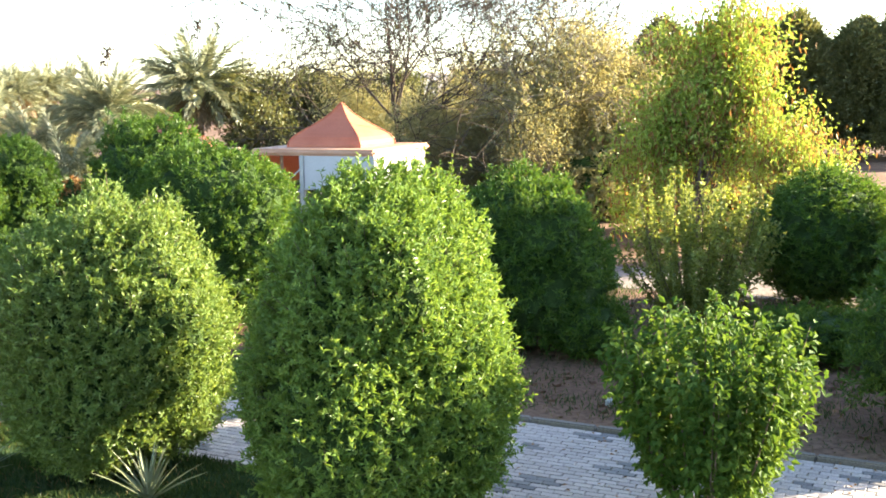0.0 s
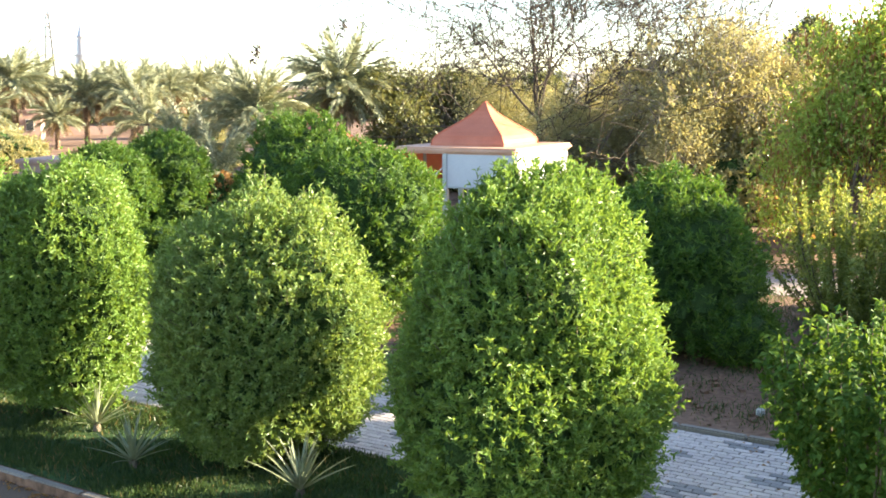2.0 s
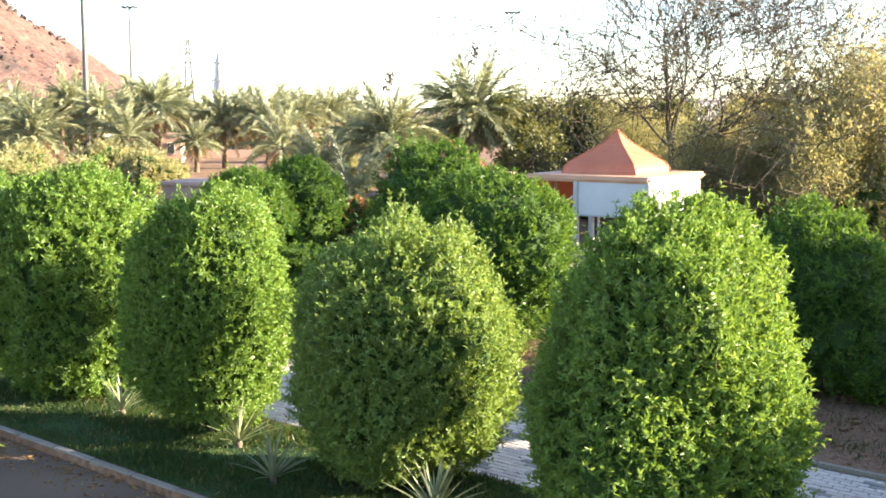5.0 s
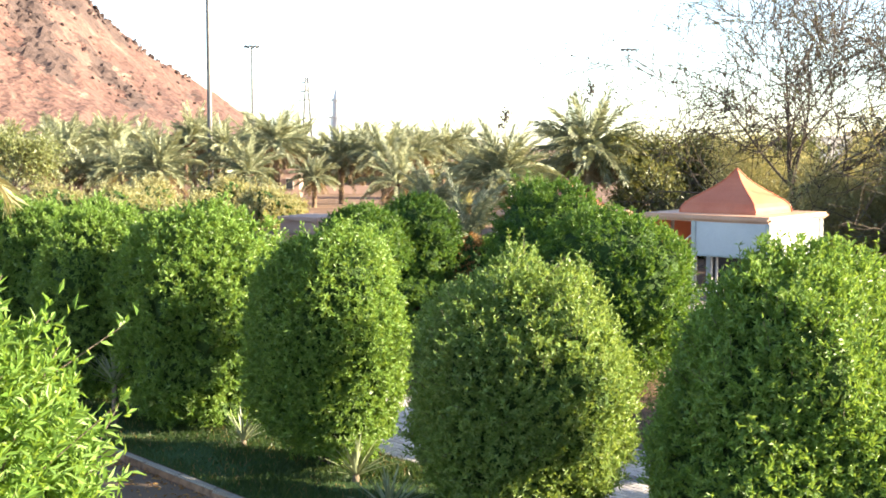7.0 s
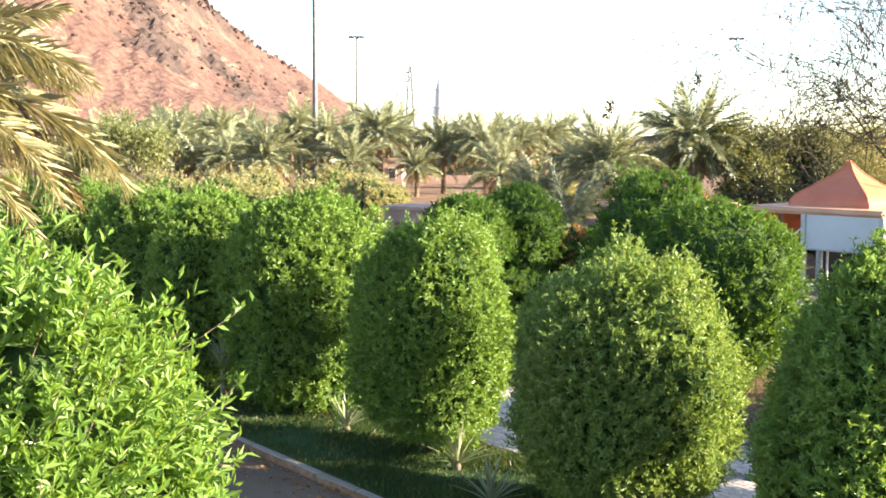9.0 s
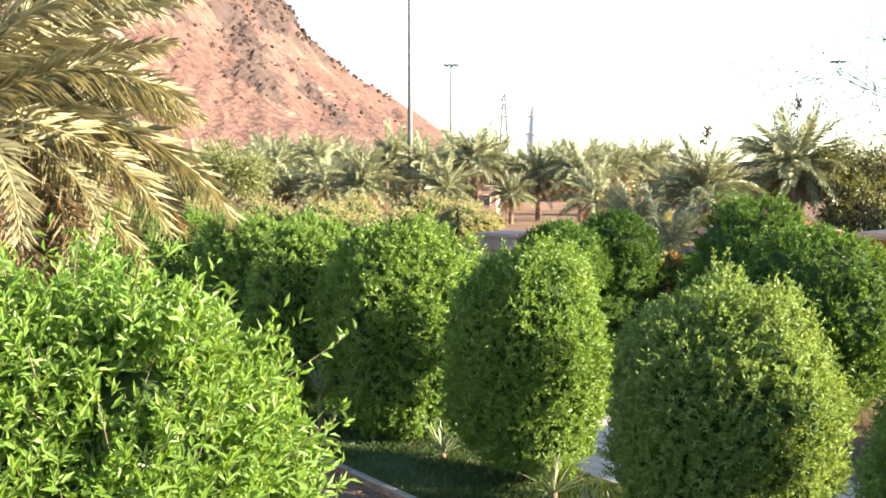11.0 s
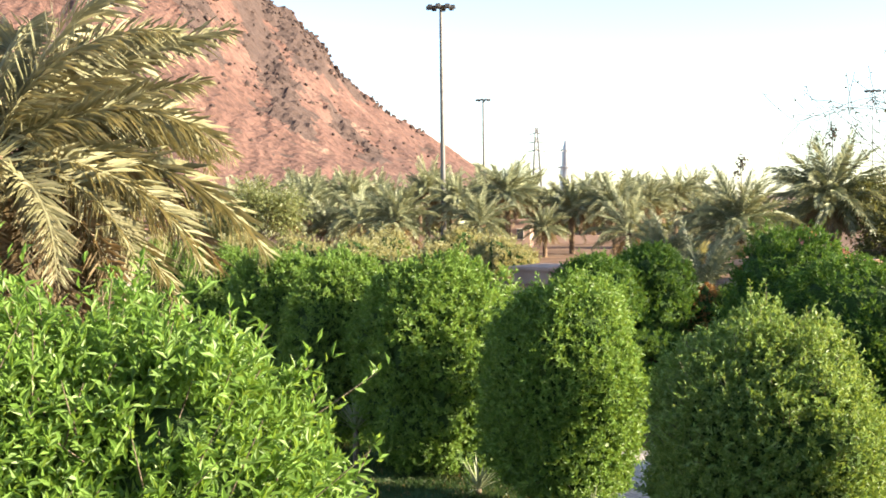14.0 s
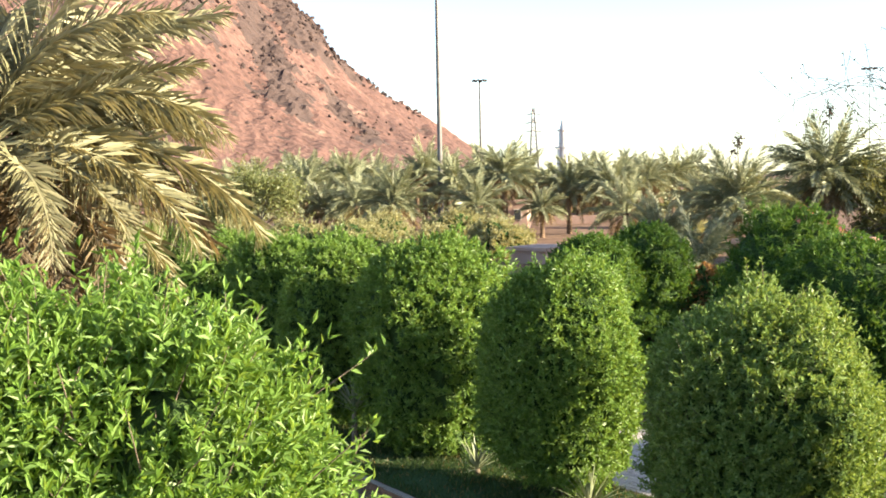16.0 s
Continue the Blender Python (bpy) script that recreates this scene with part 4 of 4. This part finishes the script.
dr = tagged(put(bush("dry_scrub", 4.2, 2.3, 81, L_OLIVE, 1100, 11, leaf=0.22, wide=0.08, label="yellowish dry scrub in front of the palms", spike=0.5, amp=0.3), -17.5, 62), group=DRY)
for i, (x, y) in enumerate(((-22, 64), (-13.2, 60), (-27, 66), (12.3, 52), (16, 56), (16.5, 41), (19, 37), (22, 43), (15, 47), (20.5, 31.5), (23.5, 37), (-11, 72), (-15, 79), (0.5, 71), (-20, 76))):
    copy_thing(dr, pose(x, y, -0.4 * (i % 2), 0, 0, 60 * (i + 1)))


def flower_stalk(x, y, z, h):
    """A dry stalk with dark tufts above a palm's crown."""
    root = next(o for o in bpy.data.objects if o.name.startswith("date_palm") and abs(o.location.x - x) < 0.2 and abs(o.location.y - y) < 0.2)
    rng = np.random.default_rng(7)
    part("flower_stalk", tubes("flower_stalk", [([(0, 0, z), (0.1, 0, z + h * 0.6), (0.05, 0, z + h)], [0.03, 0.025, 0.02])], M_TWIG, 5), root)
    for k in (0.78, 0.9, 1.0):
        p = np.repeat([[0.08 + 0.15 * (k - 0.9) * 8, 0, z + h * k]], 26, 0) + rng.normal(size=(26, 3)) * 0.09
        part("tuft", leaves("tuft", p, rng.normal(size=(26, 3)), 0.22, 0.12, M_TWIG, rng), root)


flower_stalk(128 * 0.063, 63, 4.7, 3.7)
flower_stalk(53 * 0.058, 58, 3.5, 3.3)


def far_woods():
    """The belt of trees and scrub that closes the view behind the palms."""
    rng = np.random.default_rng(17)
    n, per = 900, 40
    b, d = rng.uniform(-0.46, 0.62, n), rng.uniform(150, 200, n)
    c = np.stack([b * d, d, np.zeros(n)], 1)
    tall = 2.2 + 2.6 * rng.uniform(size=n) ** 2
    k = rng.uniform(0, 1, (n, per))
    pos = c[:, None] + rng.normal(size=(n, per, 3)) * np.array((1.6, 1.0, 0.2))
    pos[..., 2] = 0.15 + k * tall[:, None] * np.exp(-((pos[..., 0] - c[:, None, 0]) / 3.2) ** 2)
    pos = pos.reshape(-1, 3)
    m = len(pos)
    way = rng.normal(size=(m, 3)) + np.array((0, 0, 0.5))
    tagged(new("far_woods", leaves("far_woods", pos, way, rng.uniform(0.6, 1.1, m), 0.5, L_FARDARK, rng)), "belt of dark green trees on the horizon", "trees", kind="stuff")


far_woods()


# ---- grass ----
def grass(name, n, u0, u1, v0, v1, low, high, mat, label, seed, width=0.016):
    rng = np.random.default_rng(seed)
    u, v = rng.uniform(u0, u1, n), rng.uniform(v0, v1, n)
    clump = np.array([noise.noise(Vector((a * 0.9, b * 0.9, seed))) for a, b in zip(u, v)])
    keep = clump > rng.uniform(-0.75, 0.3, n)
    u, v, clump = u[keep], v[keep], clump[keep]
    pos = np.stack([-math.sin(A) * u + math.cos(A) * v, math.cos(A) * u + math.sin(A) * v, np.full(len(u), -0.006)], 1)
    way = np.array((0, 0, 1.0)) + rng.normal(size=(len(u), 3)) * 0.4
    ob = new(name, leaves(name, pos, way, rng.uniform(low, high, len(u)) * (1 + clump * 0.6), width, mat, rng))
    tagged(ob, label, "grass", kind="stuff")


grass("grass", 110000, 4.5, 32, 8.88, 11.78, 0.05, 0.11, L_GRASS, "short dark green grass on the shaded verge", 5)
grass("dry_grass", 5000, 4.5, 32, 8.88, 11.78, 0.06, 0.14, L_GRASSDRY, "straw-coloured dry grass tufts on the verge", 6)
grass("weeds", 60000, -4, 40, 15.6, 26, 0.05, 0.16, L_GRASS, "patchy green weeds on bare soil", 7)
grass("dry_weeds", 5000, -4, 12, 15.4, 25, 0.03, 0.1, L_GRASSDRY, "patchy dry weeds on bare soil", 8)
# small white box by the kerb, its use unknown
tagged(new("ground_spotlight", bm_mesh("ground_spotlight", box_bm(0.13, 0.11, 0.16, (8.22, 15.1, 0.06), 0.04), M_WHITE)), "small white ground fixture behind the path kerb", "lamp")


def litter(name, n, u0, u1, v0, v1, z, size, mat, label, seed):
    rng = np.random.default_rng(seed)
    u, v = rng.uniform(u0, u1, n), v1 - (v1 - v0) * rng.uniform(size=n) ** 1.8
    pos = np.stack([-math.sin(A) * u + math.cos(A) * v, math.cos(A) * u + math.sin(A) * v, np.full(n, z)], 1)
    way = rng.normal(size=(n, 3)) * np.array((1, 1, 0.12)) + np.array((0, 0, 0.1))
    tagged(new(name, leaves(name, pos, way, rng.uniform(0.6, 1.3, n) * size, size * 0.45, mat, rng)), label, "leaf litter", kind="stuff")


litter("leaf_litter", 1500, 5, 30, 8.0, 8.7, -0.108, 0.09, L_POD, "dry brown leaves along the road kerb", 41)
litter("path_litter", 260, -4, 14, 11.9, 15.1, 0.0, 0.07, L_POD, "few dry leaves on the paved path", 42)


def clods():
    """Lumps of earth and small stones on the bare soil."""
    rng = np.random.default_rng(43)
    V, F = [], []
    cube = np.array([(x, y, z) for x in (-1, 1) for y in (-1, 1) for z in (-0.4, 0.7)])
    for i in range(420):
        c = np.array(uv(rng.uniform(-3, 12), rng.uniform(15.5, 24), 0.0))
        r = rng.uniform(0.015, 0.07) * (1.6 if rng.uniform() < 0.08 else 1)
        b = len(V)
        V += [tuple(c + r * (q * rng.uniform(0.6, 1.1, 3))) for q in cube]
        F += [(b, b + 1, b + 3, b + 2), (b + 4, b + 6, b + 7, b + 5), (b, b + 4, b + 5, b + 1), (b + 2, b + 3, b + 7, b + 6), (b + 1, b + 5, b + 7, b + 3)]
    tagged(new("soil_clods", mesh_of("soil_clods", V, F, M_SOIL)), "brown earth clods and small stones on bare soil", "soil", kind="stuff")


clods()

# ---- kerb stones ----
def stone_mesh(name, sx, sy, sz, bevel, mat):
    return bm_mesh(name, box_bm(sx, sy, sz, (0, 0, -sz / 2), bevel), mat)


KERB = stone_mesh("kerb_stone", 0.985, 0.13, 0.25, 0.02, M_KERB)
for nm, u0, u1, v, z in (("road_kerb", 3, 44, 8.8, 0.01), ("path_kerb", -6, 16, 15.22, 0.05)):
    kerb = tagged(new(nm), "row of pale concrete kerb stones", "kerb", kind="structure")
    for i in range(u0, u1):
        p = uv(i + 0.5, v + random.uniform(-0.006, 0.006), z + random.uniform(-0.005, 0.005))
        part("kerb_stone", KERB, kerb, m=Matrix.Translation(p) @ Matrix.Rotation(A + math.pi / 2 + random.uniform(-0.006, 0.006), 4, 'Z'))

# ---- pavers ----
PL, PW, PH = 0.24, 0.12, 0.05


def dark_paver(i, j):
    """Grey stones in small stepped clusters."""
    return (i + j // 2) % 8 in (0, 1) and (j // 2 + i // 8 * 2) % 5 < 3


paving = bpy.data.objects["pavement"]
light_mesh, grey_mesh = stone_mesh("paver", PL - 0.012, PW - 0.012, PH, 0.006, M_PAVER), stone_mesh("paver", PL - 0.012, PW - 0.012, PH, 0.006, M_PAVER_D)
turn = Matrix.Rotation(A + math.pi / 2, 4, 'Z')
rest = {False: ([], []), True: ([], [])}
made = 0
for j in range(int(3.24 / PW)):
    for i in range(int(26 / PL)):
        u, v = -4 + (i + 0.5 + 0.5 * (j % 2)) * PL, 11.88 + (j + 0.5) * PW
        z = -0.008 + random.uniform(-0.004, 0.004)
        dk = dark_paver(i, j)
        if 2.6 < u < 5.4 and made < 300:
            made += 1
            part("paver", grey_mesh if dk else light_mesh, paving, m=Matrix.Translation(uv(u, v, z)) @ turn)
            continue
        V, F = rest[dk]
        b = len(V)
        hx, hy = PL / 2 - 0.006, PW / 2 - 0.006
        for zz, g in ((z - PH, 0.0), (z - 0.006, 0.0), (z, 0.006)):
            for sx, sy in ((-1, -1), (1, -1), (1, 1), (-1, 1)):
                V.append(uv(u + sx * (hx - g), v + sy * (hy - g), zz))
        for r in (0, 4):
            F += [(b + r + k, b + r + (k + 1) % 4, b + r + 4 + (k + 1) % 4, b + r + 4 + k) for k in range(4)]
        F.append((b + 8, b + 9, b + 10, b + 11))
for dk, (V, F) in rest.items():
    tagged(part("pavers_rest", mesh_of("pavers_rest", V, F, M_PAVER_DJ if dk else M_PAVER_J), paving), kind="stuff")
